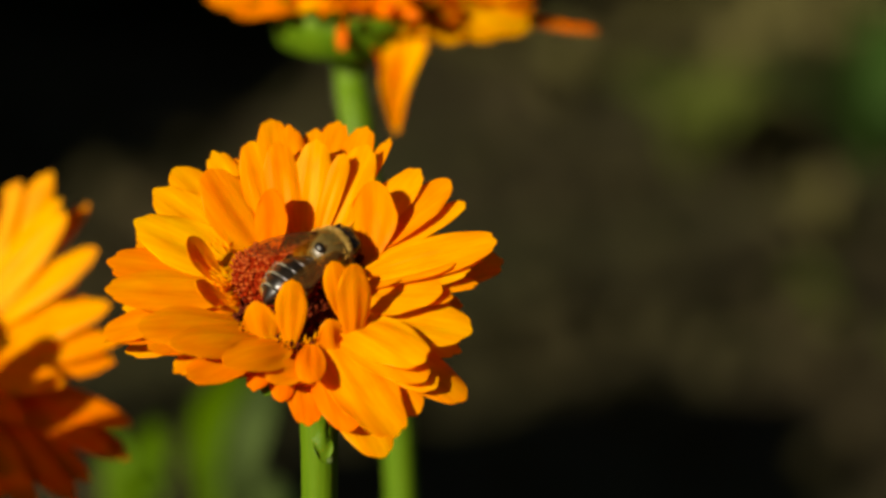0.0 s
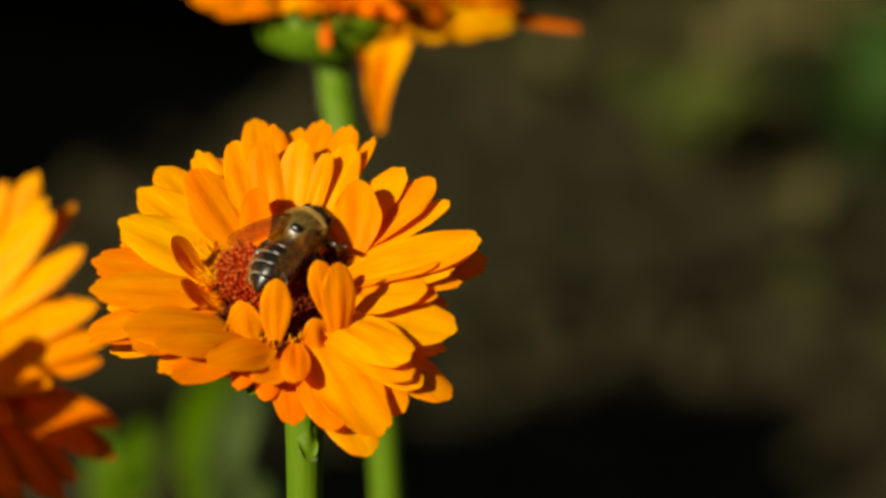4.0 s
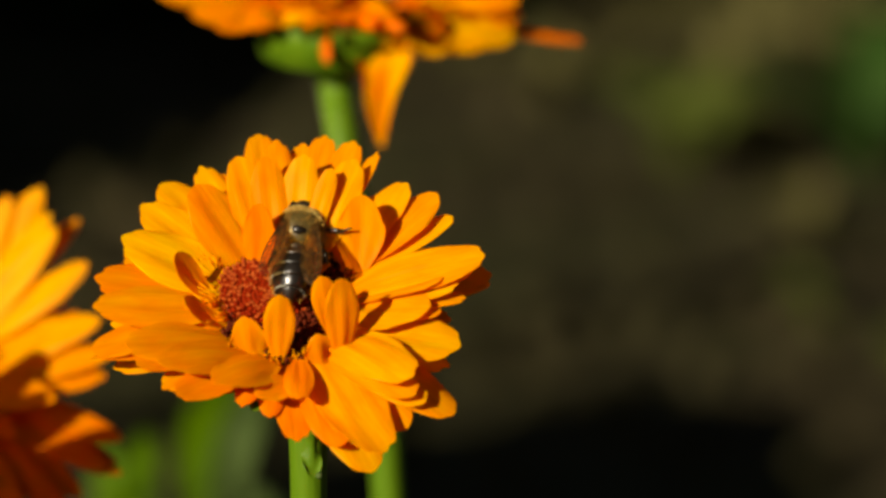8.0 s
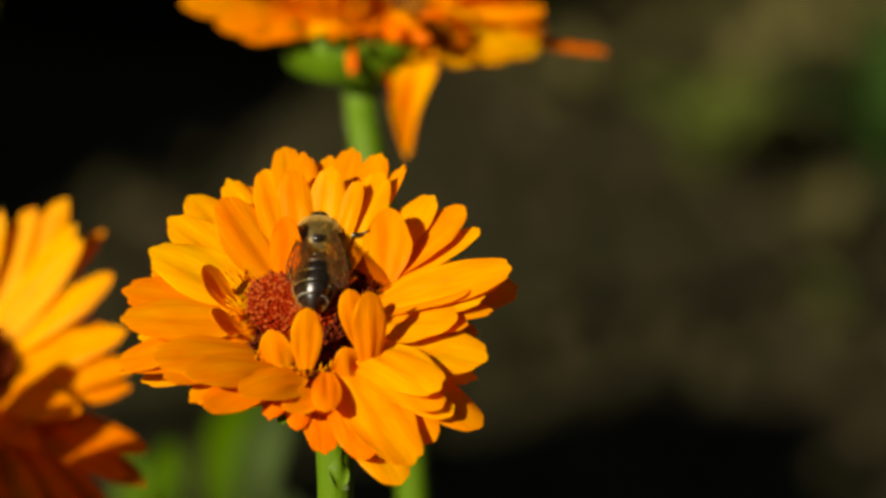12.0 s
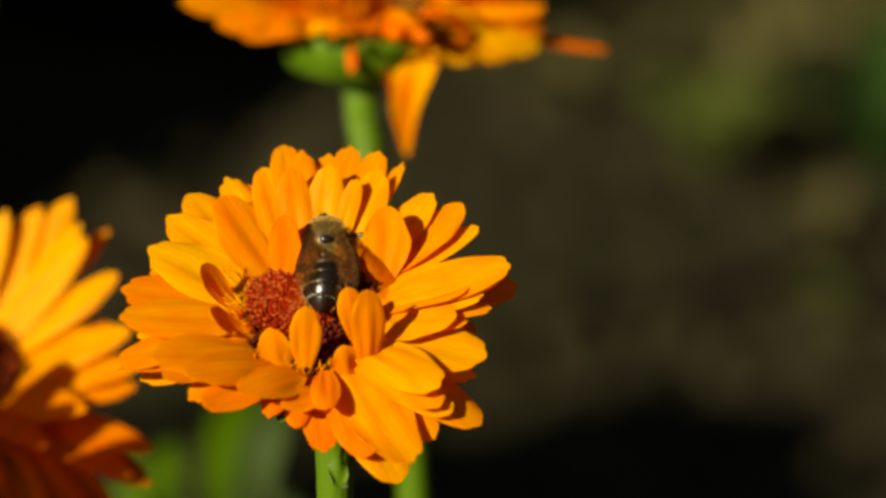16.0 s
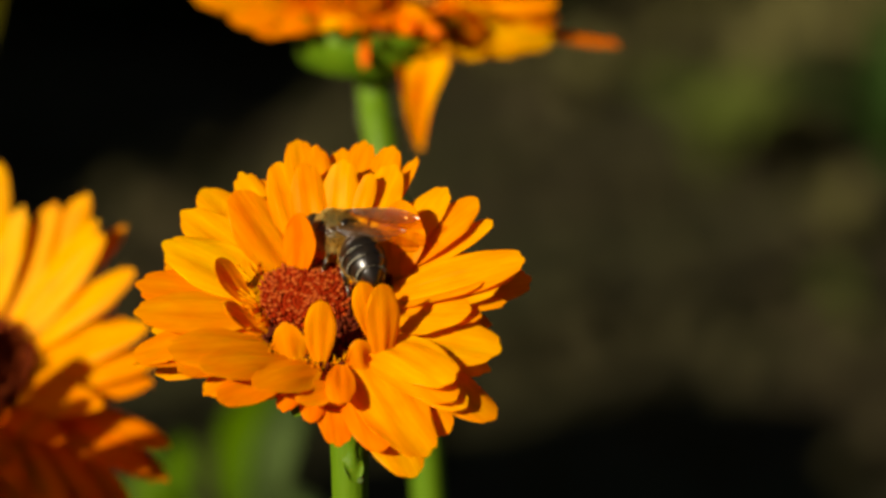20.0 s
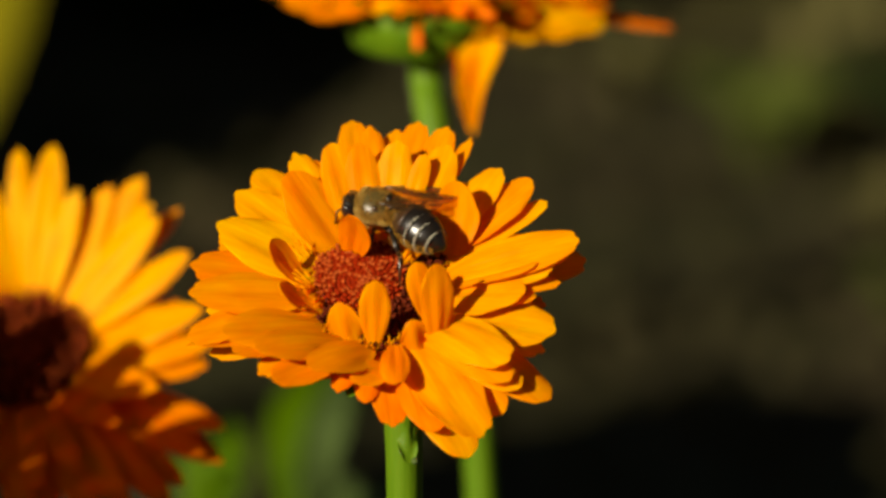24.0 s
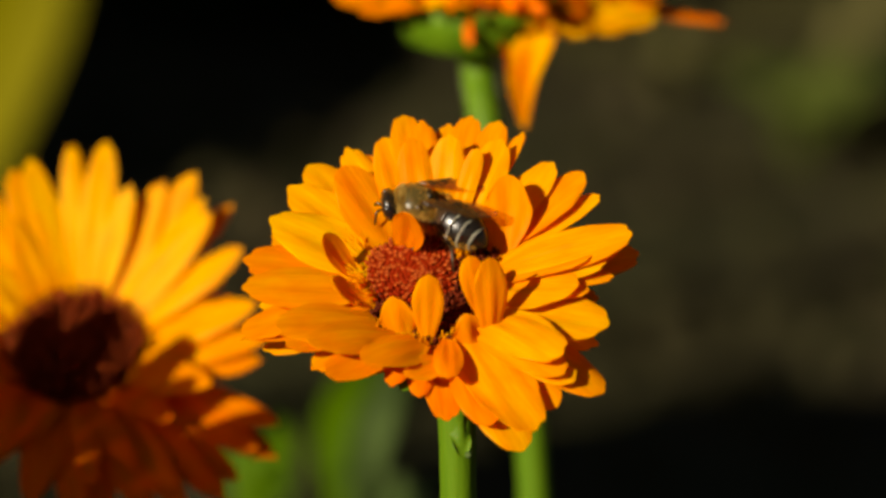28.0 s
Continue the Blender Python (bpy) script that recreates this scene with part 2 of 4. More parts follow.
def disc_of(head, radius, dome, count, offset, rnd, core, tip, tip_share, bed=0.0085, tall=1.0, wide=1.0, ruffle=0.2):
    """The cushion of tube florets: a domed base and many small round-topped tubes on it, some with open lobes."""
    part("floret_bed", blob(bed, bed, 0.0007, 28, 8), FLORET_DARK, head)
    bm = blob(radius, radius, dome, 28, 12)
    part("disc", bm, core, head, "", Matrix.Translation(offset))
    tubes, tips = [], []
    for k in range(count):
        f = (k + 0.5) / count
        r, a = radius * 0.98 * math.sqrt(f), k * 2.39996 + rnd.uniform(-0.2, 0.2) * ruffle
        h = dome * math.sqrt(max(0, 1 - (r / radius) ** 2))
        p = Vector((r * math.cos(a), r * math.sin(a), h)) + Vector(offset)
        lean = Vector((math.cos(a) * f * 0.6, math.sin(a) * f * 0.6, 1)).normalized()
        lean = (lean + Vector((rnd.uniform(-1, 1), rnd.uniform(-1, 1), 0)) * ruffle).normalized()
        long, w = (0.00135 + 0.00275 * ruffle * rnd.uniform(-1, 1)) * (0.6 + 0.7 * f) * tall, radius * 0.8 / math.sqrt(count) * wide
        tubes.append(tube([p, p + lean * long * 0.6, p + lean * long * 0.9, p + lean * long], [w * 0.9, w * 1.15, w * 0.85, w * 0.4], 6))
        if rnd.random() < tip_share(f, a):
            q = p + lean * long * 0.93
            for j in range(5):
                b = j * 1.2566 + a
                out = Vector((math.cos(b), math.sin(b), 0))
                tips.append(tube([q + out * w * 0.2, q + (out + Vector((0, 0, 0.5))) * w * (0.5 + 4 * ruffle)], [w * 0.45, w * 0.12], 4))
    tagged(part("floret", merged(tubes), core, head), kind="stuff")
    if tips:
        tagged(part("floret_tip", merged(tips), tip, head), kind="stuff")


def head_of(plant, centre, tilt, side, radius, rnd, bracts=18, hug=(5, 30), deep=1.0, belly=0.75):
    """A flower head on its plant: the green cup that carries bracts, petals and disc."""
    low = (belly - 0.75) * 0.008
    prof = [(0.0016, -0.0075), (0.0024, -0.0068 - low * 0.3), (radius * belly, -0.0048 - low), (radius, -0.0022), (radius * 1.02, -0.0006), (radius * 0.6, -0.0002)]
    verts, faces, n = [], [], 24
    for r, z in prof:
        verts += [(r * math.cos(6.2832 * k / n), r * math.sin(6.2832 * k / n), z * deep) for k in range(n)]
    for i in range(len(prof) - 1):
        for k in range(n):
            a, b = i * n + k, i * n + (k + 1) % n
            faces.append((a, b, b + n, a + n))
    faces += [tuple(range(n - 1, -1, -1)), tuple(range(len(verts) - n, len(verts)))]
    head = part("flower_head", (verts, faces), STEM, plant, "", Matrix.Translation(Vector(centre) - plant.location) @ pose(0, 0, 0, tilt, side, 0))
    for k in range(bracts):
        az = k * 360 / bracts + rnd.uniform(-5, 5)
        body = petal_body(rnd.uniform(0.008, 0.011), 0.0022, 0.05, 0.2, rnd, 0, 5, 7)
        part("bract", body, STEM, head, "", petal_pose(az, radius * 0.8, -0.0045, az, rnd.uniform(*hug)))
    return head


def stem_of(plant, points, radius, rnd, hairs=0, hair_from=0.0, swell=0.25):
    pts = curve(points, 16)
    n = len(pts)
    part("stem", tube(pts, [radius * (1 + swell - swell * i / n) * (1 + 0.04 * math.sin(i * 1.7)) for i in range(n)], 14), STEM, plant)
    if hairs:
        fine = []
        for _ in range(hairs):
            i = rnd.uniform(hair_from, 1) * (n - 2)
            p = pts[int(i)].lerp(pts[int(i) + 1], i - int(i))
            a = rnd.uniform(0, 6.2832)
            d = Vector((math.cos(a), math.sin(a), rnd.uniform(-0.3, 0.4))).normalized()
            fine.append(tube([p + d * radius * 0.95, p + d * (radius + rnd.uniform(0.0003, 0.0009))], [0.00004, 0.000012], 3, False))
        tagged(part("stem_hairs", merged(fine), HAIR_GREEN, plant), kind="stuff")


def leaf_on(plant, points, width, material, face=(0, -1, 0.4), name="leaf"):
    """A long leaf along a curve, with a sunken midrib and a waved rim."""
    pts = curve(points, 10)
    n = len(pts)
    face = Vector(face)

    def point(u, v):
        i = min(int(v * (n - 1)), n - 2)
        p, ahead = pts[i].lerp(pts[i + 1], v * (n - 1) - i), (pts[i + 1] - pts[i]).normalized()
        side = ahead.cross(face).normalized()
        up = side.cross(ahead)
        hw = width / 2 * (0.25 + 0.75 * math.sin(min(v / 0.6, 1) * 1.5708)) * (1 - max(0, (v - 0.6) / 0.4) ** 2.2 * 0.94)
        return p + side * (u * hw) + up * (width * (0.10 * abs(u) + 0.03 * math.sin(9 * v + 2 * u)))

    return part(name, sheet(point, 9, n, 0.0006), material, plant)


def plant_at(foot, label):
    ob = new("marigold_plant")
    ob.location = foot
    return tagged(ob, label, "flower", "marigolds in the bed")


# ---- ground ----
def ground():
    rnd = random.Random(3)
    bm = bmesh.new()
    bmesh.ops.create_grid(bm, x_segments=120, y_segments=120, size=3.0)
    for v in bm.verts:
        r = max(abs(v.co.x), abs(v.co.y))
        v.co.y += 1.5
        if r > 2.9:
            v.co.x *= 400
            v.co.y *= 400
        else:
            v.co.z = 0.018 * noise.noise(v.co * 6) + 0.012 * noise.noise(v.co * 17)
    tagged(part("ground", bm, SOIL, None, "dark bare garden soil"), category="soil", kind="structure")
    clods = []
    for _ in range(900):
        x, y = rnd.uniform(-0.8, 0.8), rnd.uniform(0.9, 3.4)
        r = rnd.uniform(0.006, 0.022)
        c = Vector((x, y, r * 0.3))
        verts = [tuple(c + Vector((a, b, d)).normalized() * r * rnd.uniform(0.7, 1.2)) for a, b, d in ((1, 0, 0), (0, 1, 0), (-1, 0, 0), (0, -1, 0), (0, 0, 1), (0, 0, -1))]
        clods.append((verts, [(0, 1, 4), (1, 2, 4), (2, 3, 4), (3, 0, 4), (1, 0, 5), (2, 1, 5), (3, 2, 5), (0, 3, 5)]))
    tagged(part("soil_clods", merged(clods), SOIL, None, "crumbly dark soil clods on the bed"), category="soil", kind="stuff")


ground()

# ---- the marigold that carries the bee ----
CENTRE = Vector((0.0, 0.0, 0.45))
# azimuth and distance from the axis of the petal's foot, its height, heading, rise, length, width, twist, and its tone (0 orange, 1 deep, 2 golden, 3 reddish); degrees and millimetres
BACK_OUTER = [
    (99, 5.4, -0.3, 98.6, 20, 17.9, 4.5, 0, 0), (92, 5.4, 0.0, 92.3, 22, 16.2, 4.4, 0, 1),
    (85, 5.4, -0.4, 84.9, 18, 16.7, 4.2, 0, 0), (77, 5.4, -0.1, 77.3, 20, 17.7, 4.1, 0, 0),
    (68, 5.4, 0.0, 68.1, 21, 17.7, 4.2, 0, 0), (59, 5.4, 0.2, 58.6, 22, 16.8, 4.0, -36, 0),
]
BACK_INNER = [
    (109, 5.8, 0.5, 108.6, 30, 13.8, 4.7, 0, 0), (97, 5.8, 0.8, 97.4, 35, 12.6, 4.6, 0, 1),
    (82, 5.8, 0.9, 82.0, 35, 12.9, 4.6, 0, 0), (69, 5.8, 0.6, 68.8, 42, 12.1, 2.4, 10, 0),
    (62, 5.8, 0.7, 62.4, 32, 13.9, 5.0, 8, 0),
]
# golden tone paints full sun on these, deep tone shade on one
UPPER_SIDE = [
    (131, 5.4, 0.0, 131.2, 12, 16.8, 6.4, 0, 2), (144, 5.6, 0.4, 144.3, 15, 15.0, 6.5, 0, 2),
    (128, 5.8, 0.8, 127.6, 28, 12.3, 7.1, 0, 0), (120, 5.4, -0.1, 120.1, 18, 15.2, 4.5, 0, 0),
    (112, 5.4, -0.3, 112.5, 17, 13.9, 3.3, -20, 1), (161, 5.8, 0.7, 161.0, 15, 14.2, 7.3, 0, 2),
]
FAR_SIDE = [
    (175, 5.8, 0.5, 175.5, 9, 15.6, 6.4, 0, 1), (188, 6.0, 0.8, 188.0, 11, 15.8, 6.2, 0, 0),
    (200, 6.0, 0.2, 200.1, 5, 17.1, 5.6, 0, 0), (202, 6.0, -0.2, 202.0, 5, 17.3, 5.6, 36, 0),
]
# deep tones here put grazing light into the petal colour
LOWER_SIDE = [
    (225, 8.3, 0.9, 197.9, 20, 12.9, 5.7, 0, 0), (246, 9.1, 1.0, 205.6, 24, 12.0, 5.2, 0, 0),
    (217, 6.5, -0.1, 216.9, 18, 14.4, 4.7, 0, 1), (225, 6.0, -0.2, 225.5, 10, 12.9, 4.0, 0, 0),
    (251, 9.3, 0.3, 216.3, 14, 11.1, 4.9, 0, 1), (265, 9.0, 1.0, 219.8, 22, 9.4, 5.9, 0, 0),
]
# deep and reddish tones paint in the weaker light of the front
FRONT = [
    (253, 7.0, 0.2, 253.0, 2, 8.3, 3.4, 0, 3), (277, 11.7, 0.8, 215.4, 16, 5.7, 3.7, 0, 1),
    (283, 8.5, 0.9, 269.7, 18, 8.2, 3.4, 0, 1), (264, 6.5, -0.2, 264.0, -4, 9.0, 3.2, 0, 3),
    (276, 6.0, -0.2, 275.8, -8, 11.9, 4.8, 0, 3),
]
FRONT_LOW = [
    (289, 6.5, 0.1, 288.7, -6, 14.1, 5.2, 0, 3), (296, 6.0, -0.3, 296.5, -12, 17.6, 6.8, 0, 0),
    (299, 6.5, 0.5, 299.1, 0, 17.5, 7.5, 0, 0), (317, 6.5, 1.0, 316.6, 14, 13.8, 6.4, 0, 0),
    (314, 6.5, 0.7, 314.1, 8, 14.7, 6.3, 0, 0),
]
FRONT_NEAR = [
    (309, 6.0, 0.1, 309.2, -4, 16.1, 5.8, 0, 0), (317, 6.0, 0.2, 316.8, 4, 16.1, 5.3, 0, 0),
    (321, 5.6, -0.1, 321.3, -1, 19.0, 6.3, -8, 0),
]
SIDE_LOW = [
    (338, 6.0, 0.3, 338.2, 9, 15.7, 9.0, 0, 0), (349, 6.2, 0.9, 349.1, 17, 11.3, 7.2, -6, 0),
    (349, 6.0, 0.6, 349.3, 12, 12.6, 3.5, -10, 0),
]
SIDE_FAN = [
    (6, 6.2, 0.9, 5.5, 18, 17.8, 5.8, 0, 0), (10, 10.1, 0.9, 1.5, 23, 9.3, 6.0, -12, 0),
    (360, 6.2, 0.7, 359.9, 20, 12.9, 4.1, -18, 0), (358, 6.2, 0.5, 358.3, 16, 14.1, 3.7, -12, 0),
    (356, 6.0, 0.1, 356.1, 12, 15.1, 3.3, -20, 0), (6, 6.0, 0.3, 6.0, 14, 16.5, 3.8, -14, 0),
    (9, 5.6, -0.2, 9.0, 5, 18.7, 5.6, 0, 0),
]
SIDE_TALL = [
    (45, 10.6, 0.6, 45.2, 29, 10.7, 4.3, 0, 0), (35, 10.2, 0.6, 34.5, 22, 12.8, 5.5, -6, 0),
    (27, 9.0, 0.3, 26.8, 16, 13.8, 3.4, -10, 0),
]
RAYS = BACK_OUTER + BACK_INNER + UPPER_SIDE + FAR_SIDE + LOWER_SIDE + FRONT + FRONT_LOW + FRONT_NEAR + SIDE_LOW + SIDE_FAN + SIDE_TALL
# azimuth, distance from the axis, heading, rise, length, width, side to which the back turns, fold of the sides
INNER = [
    (126, 5.7, 78, 64, 8.8, 4.4, 58, 0.08),
    (177, 8.0, 161, 55, 8.0, 3.1, 146, 0.08),
    (208, 7.3, 182, 48, 7.1, 2.5, 162, 0.08),
    (249, 8.8, 118, 58, 5.3, 4.6, 258, 0.22),
    (267, 8.6, 88, 66, 8.5, 3.6, 268, 0.08),
    (319, 8.1, 119, 63, 8.3, 3.3, 280, 0.08),
    (309, 10.7, 92, 64, 10.2, 4.1, 292, 0.08),
    (296, 10.5, 111, 59, 4.2, 3.6, 285, 0.34),
    (29, 9.8, 87, 53, 9.3, 5.9, 75, 0.08),
]


def rays_of(head, rows, rnd, tones, arch=0.02, cup=0.05, **shape):
    for az, out, height, toward, rise, length, width, twist, tone in rows:
        body = petal_body(length / 1000, width / 1000, arch * rnd.uniform(0.4, 1.5), cup * rnd.uniform(-0.8, 1.0), rnd, 0.02 * rnd.uniform(-1, 1), **shape)
        part("petal", body, tones[tone], head, "", petal_pose(az, out / 1000, height / 1000, toward, rise, twist + rnd.uniform(-3, 3)))


def main_marigold():
    rnd = random.Random(11)
    plant = plant_at((0.012, 0.004, 0.0), "orange marigold in full bloom on a hairy green stem")
    head = head_of(plant, CENTRE, 35, 0, 0.0062, rnd)
    rays_of(head, RAYS, rnd, (PETAL, PETAL_DEEP_AND_DIM, PETAL_GOLD_AND_LIT, PETAL_RED_AND_SHADED), full=0.68)
    under = [(k * 360 / 20 + rnd.uniform(-7, 7), 2 + 8 * math.sin(radians(k * 18)) + rnd.uniform(-4, 4), rnd.uniform(13.5, 15.5), rnd.uniform(3.8, 5.4)) for k in range(-2, 12)]
    rings_of(head, under, 0.0052, -0.0007, PETAL, rnd)
    # front ring coloured deeper for the grazing light on it
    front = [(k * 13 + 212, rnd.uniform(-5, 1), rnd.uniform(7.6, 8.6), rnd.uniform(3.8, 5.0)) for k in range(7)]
    rings_of(head, front, 0.0056, -0.0006, PETAL_DEEP_AND_DIM, rnd)
    inner = []
    for az, out, toward, rise, length, width, face, fold in INNER:
        body = petal_body(length / 1000, width / 1000, -0.05, fold, rnd)
        # the first, leaning petal is coloured deeper for its shaded face
        inner.append(part("petal", body, PETAL_DEEP_AND_DIM if not inner else PETAL, head, "", petal_pose(az, out / 1000, 0.0005, toward, rise, 0, face)))
    disc_of(head, 0.0053, 0.0020, 330, (-0.0024, 0.0021, -0.0004), rnd, FLORET_RED, FLORET_HAIR, lambda f, a: 0.85 if f > 0.3 and math.cos(a - 2.4) > 0.1 else 0.4, 0.0086, 0.72, 1.35, 0.085)
    # florets in the hollow beside the disc, its shade put into their dark colour
    shaded_tubes = []
    for _ in range(900):
        r, a = 0.0088 * math.sqrt(rnd.random()), rnd.uniform(0, 6.2832)
        p = Vector((r * math.cos(a), r * math.sin(a), 0.0002))
        away = p - Vector((-0.0022, 0.0020, 0.0002))
        if away.length > 0.0053 and (away.x - away.y > 0.001 or r < 0.0066):
            lean = Vector((rnd.uniform(-0.3, 0.3), rnd.uniform(-0.3, 0.3), 1)).normalized() * rnd.uniform(0.0007, 0.0014)
            shaded_tubes.append(tube([p, p + lean * 0.6, p + lean], [0.00026, 0.00032, 0.0002], 5))
    tagged(part("spent_floret", merged(shaded_tubes), FLORET_DARK, head, "florets coloured dark for the shade of the hollow"), kind="stuff")
    # thin upright stigmas of the ray florets round the back of the disc
    strands = []
    for k in range(185):
        a = rnd.uniform(0.3, 4.0) if k < 150 else rnd.uniform(2.5, 3.9)
        r = rnd.uniform(0.0052, 0.0062) if k < 150 else rnd.uniform(0.0060, 0.0078)
        p = Vector((-0.0022 + r * math.cos(a), 0.0020 + r * math.sin(a), 0.0002))
        d = Vector((math.cos(a) * 0.55 + rnd.uniform(-0.3, 0.3), math.sin(a) * 0.55 + rnd.uniform(-0.3, 0.3), 1)).normalized() * rnd.uniform(0.0016, 0.0034)
        strands.append(tube([p, p + d * 0.6, p + d + Vector((math.cos(a), math.sin(a), 0)) * 0.0004], [0.00024, 0.00020, 0.00006], 5))
    for _ in range(45):
        a, r = rnd.uniform(4.0, 5.15), rnd.uniform(0.0080, 0.0094)
        p = Vector((r * math.cos(a), r * math.sin(a), 0.0004))
        d = Vector((rnd.uniform(-0.4, 0.4), rnd.uniform(-0.4, 0.4), 1)).normalized() * rnd.uniform(0.0008, 0.0017)
        strands.append(tube([p, p + d * 0.6, p + d], [0.00019, 0.00014, 0.00005], 5))
    tagged(part("stigma", merged(strands), PETAL, head, "thin orange stigmas round the disc"), kind="stuff")
    base = plant.location
    stem_of(plant, [Vector((0, 0, 0)), Vector((0.004, 0.006, 0.25)) - Vector((base.x, base.y, 0)), Vector((0.0030, -0.0045, 0.427)) - Vector((base.x, base.y, 0)),
                    Vector((0.0018, -0.001, 0.438)) - Vector((base.x, base.y, 0)), Vector((0, 0.0036, 0.4448)) - Vector((base.x, base.y, 0))], 0.00195, rnd, 6000, 0.75)
    bud = petal_body(0.0052, 0.0024, 0.12, 0.3, rnd, 0, 7, 10)
    part("bract", bud, STEM, plant, "small green bract hanging on the stem", Matrix.Translation(Vector((0.0034, -0.0074, 0.4370)) - base) @ pose(0, 0, 0, -96, 0, 14))
    part("bract_tip", blob(0.00045, 0.00045, 0.0004, 12, 8), LEAF_PALE_AND_LIT, plant, "pale tip of the hanging bract", Matrix.Translation(Vector((0.0042, -0.0078, 0.4322)) - base))
    return inner[0]


BENT_PETAL = main_marigold()

# ---- the marigold beside it ----
LEFT_BACK = [
    (110, 7.6, 0.4, 110.2, 33, 20.5, 5.5, 0, 0), (104, 7.6, 0.3, 104.3, 33, 21.7, 5.2, 0, 0),
    (92, 7.4, 0.3, 91.9, 34, 22.9, 3.5, 0, 0), (81, 7.6, 0.5, 80.9, 36, 23.3, 5.0, 0, 0),
    (70, 7.6, 0.8, 70.0, 38, 17.4, 4.0, 0, 0), (61, 7.6, 0.4, 61.0, 31, 19.9, 6.0, 0, 0),
    (55, 7.4, 0.2, 55.2, 28, 23.3, 5.7, 0, 0), (47, 7.4, 0.3, 46.9, 29, 21.0, 3.8, 0, 0),
    (41, 7.6, 0.8, 40.5, 32, 19.9, 5.7, 0, 0), (46, 7.2, -0.4, 46.0, 14, 23.6, 3.9, 0, 1),
]
LEFT_SIDE = [
    (26, 7.6, 0.6, 26.0, 26, 20.1, 5.1, 0, 0), (25, 7.4, 0.1, 25.4, 20, 16.4, 5.7, 0, 1),
    (7, 7.6, 0.5, 7.1, 20, 18.9, 6.3, 0, 0), (358, 7.6, 0.2, 357.7, 14, 19.4, 6.9, 0, 1),
    (354, 7.4, 0.0, 354.4, 8, 18.3, 7.2, 0, 1), (335, 7.6, 0.7, 335.1, 20, 14.3, 8.6, 0, 1),
]
LEFT_FAR = [
    (122, 7.6, 0.4, 121.8, 33, 19.2, 5.1, 0, 0), (136, 7.6, 0.4, 135.8, 32, 16.2, 5.8, 0, 0),
    (153, 7.6, 0.4, 153.2, 30, 13.5, 6.2, 0, 0), (119, 7.6, 0.8, 119.4, 36, 14.3, 5.1, 0, 0),
    (138, 7.6, 0.8, 137.8, 34, 9.6, 5.0, 0, 0),
]
# tone 2 paints the shade of this half into the petal colour
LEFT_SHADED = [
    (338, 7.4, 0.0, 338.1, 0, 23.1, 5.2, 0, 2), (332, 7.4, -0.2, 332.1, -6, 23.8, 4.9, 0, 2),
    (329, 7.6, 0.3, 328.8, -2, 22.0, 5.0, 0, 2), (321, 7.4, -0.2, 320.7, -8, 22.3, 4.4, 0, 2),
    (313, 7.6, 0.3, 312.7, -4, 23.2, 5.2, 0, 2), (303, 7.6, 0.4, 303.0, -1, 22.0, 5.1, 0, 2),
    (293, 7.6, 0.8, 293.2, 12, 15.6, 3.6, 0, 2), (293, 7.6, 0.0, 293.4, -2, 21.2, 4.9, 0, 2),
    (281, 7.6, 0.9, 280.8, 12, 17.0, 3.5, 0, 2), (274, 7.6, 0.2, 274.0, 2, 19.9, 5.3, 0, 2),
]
# the lower petals in shade take the same reddened tone
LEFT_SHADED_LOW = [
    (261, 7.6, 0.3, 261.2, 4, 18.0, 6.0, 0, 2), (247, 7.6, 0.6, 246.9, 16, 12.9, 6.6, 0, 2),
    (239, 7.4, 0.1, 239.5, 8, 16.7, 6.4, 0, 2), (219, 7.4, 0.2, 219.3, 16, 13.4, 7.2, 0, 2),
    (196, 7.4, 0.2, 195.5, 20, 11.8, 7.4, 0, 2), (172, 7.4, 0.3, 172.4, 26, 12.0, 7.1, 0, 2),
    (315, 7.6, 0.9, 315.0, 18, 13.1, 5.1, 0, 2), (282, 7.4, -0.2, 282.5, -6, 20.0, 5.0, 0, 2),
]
LEFT_RAYS = LEFT_BACK + LEFT_SIDE + LEFT_FAR + LEFT_SHADED + LEFT_SHADED_LOW


def left_marigold():
    rnd = random.Random(23)
    plant = plant_at((-0.055, 0.045, 0.0), "golden orange marigold with a dark maroon centre, half in shade")
    centre = Vector((-0.04968, 0.06195, 0.42449))
    head = head_of(plant, centre, 38, 0, 0.0080, rnd)
    rays_of(head, LEFT_RAYS, rnd, (PETAL_GOLD_AND_LIT, PETAL_DEEP_AND_DIM, PETAL_RED_AND_SHADED), neck=0.5, full=0.6, sharp=0.9)
    behind = [(k * 15 + rnd.uniform(-5, 5), 14 + 13 * math.sin(radians(k * 15)) + rnd.uniform(-4, 4), rnd.uniform(14.0, 17.0), rnd.uniform(4.6, 5.6)) for k in range(24)]
    # back row coloured deeper for depth between the golden petals
    rings_of(head, behind[:13], 0.0072, -0.0006, PETAL_DEEP_AND_DIM, rnd)
    # the shaded part of the back row is reddened to match
    rings_of(head, [(az, rise, long * 0.72, wide) for az, rise, long, wide in behind[13:]], 0.0072, -0.0006, PETAL_RED_AND_SHADED, rnd)
    disc_of(head, 0.0081, 0.0033, 620, (0, -0.0006, 0), rnd, FLORET_MAROON, FLORET_HAIR, lambda f, a: 0.9 if f > 0.72 and math.sin(a) > -0.2 else 0.12, tall=1.8)
    foot = plant.location
    stem_of(plant, [Vector((0, 0, 0)), Vector((0.004, 0.004, 0.25)), centre + Vector((0, 0.006, -0.02)) - foot, centre + Vector((0, 0.0042, -0.0058)) - foot], 0.0018, rnd)
    return plant


LEFT = left_marigold()

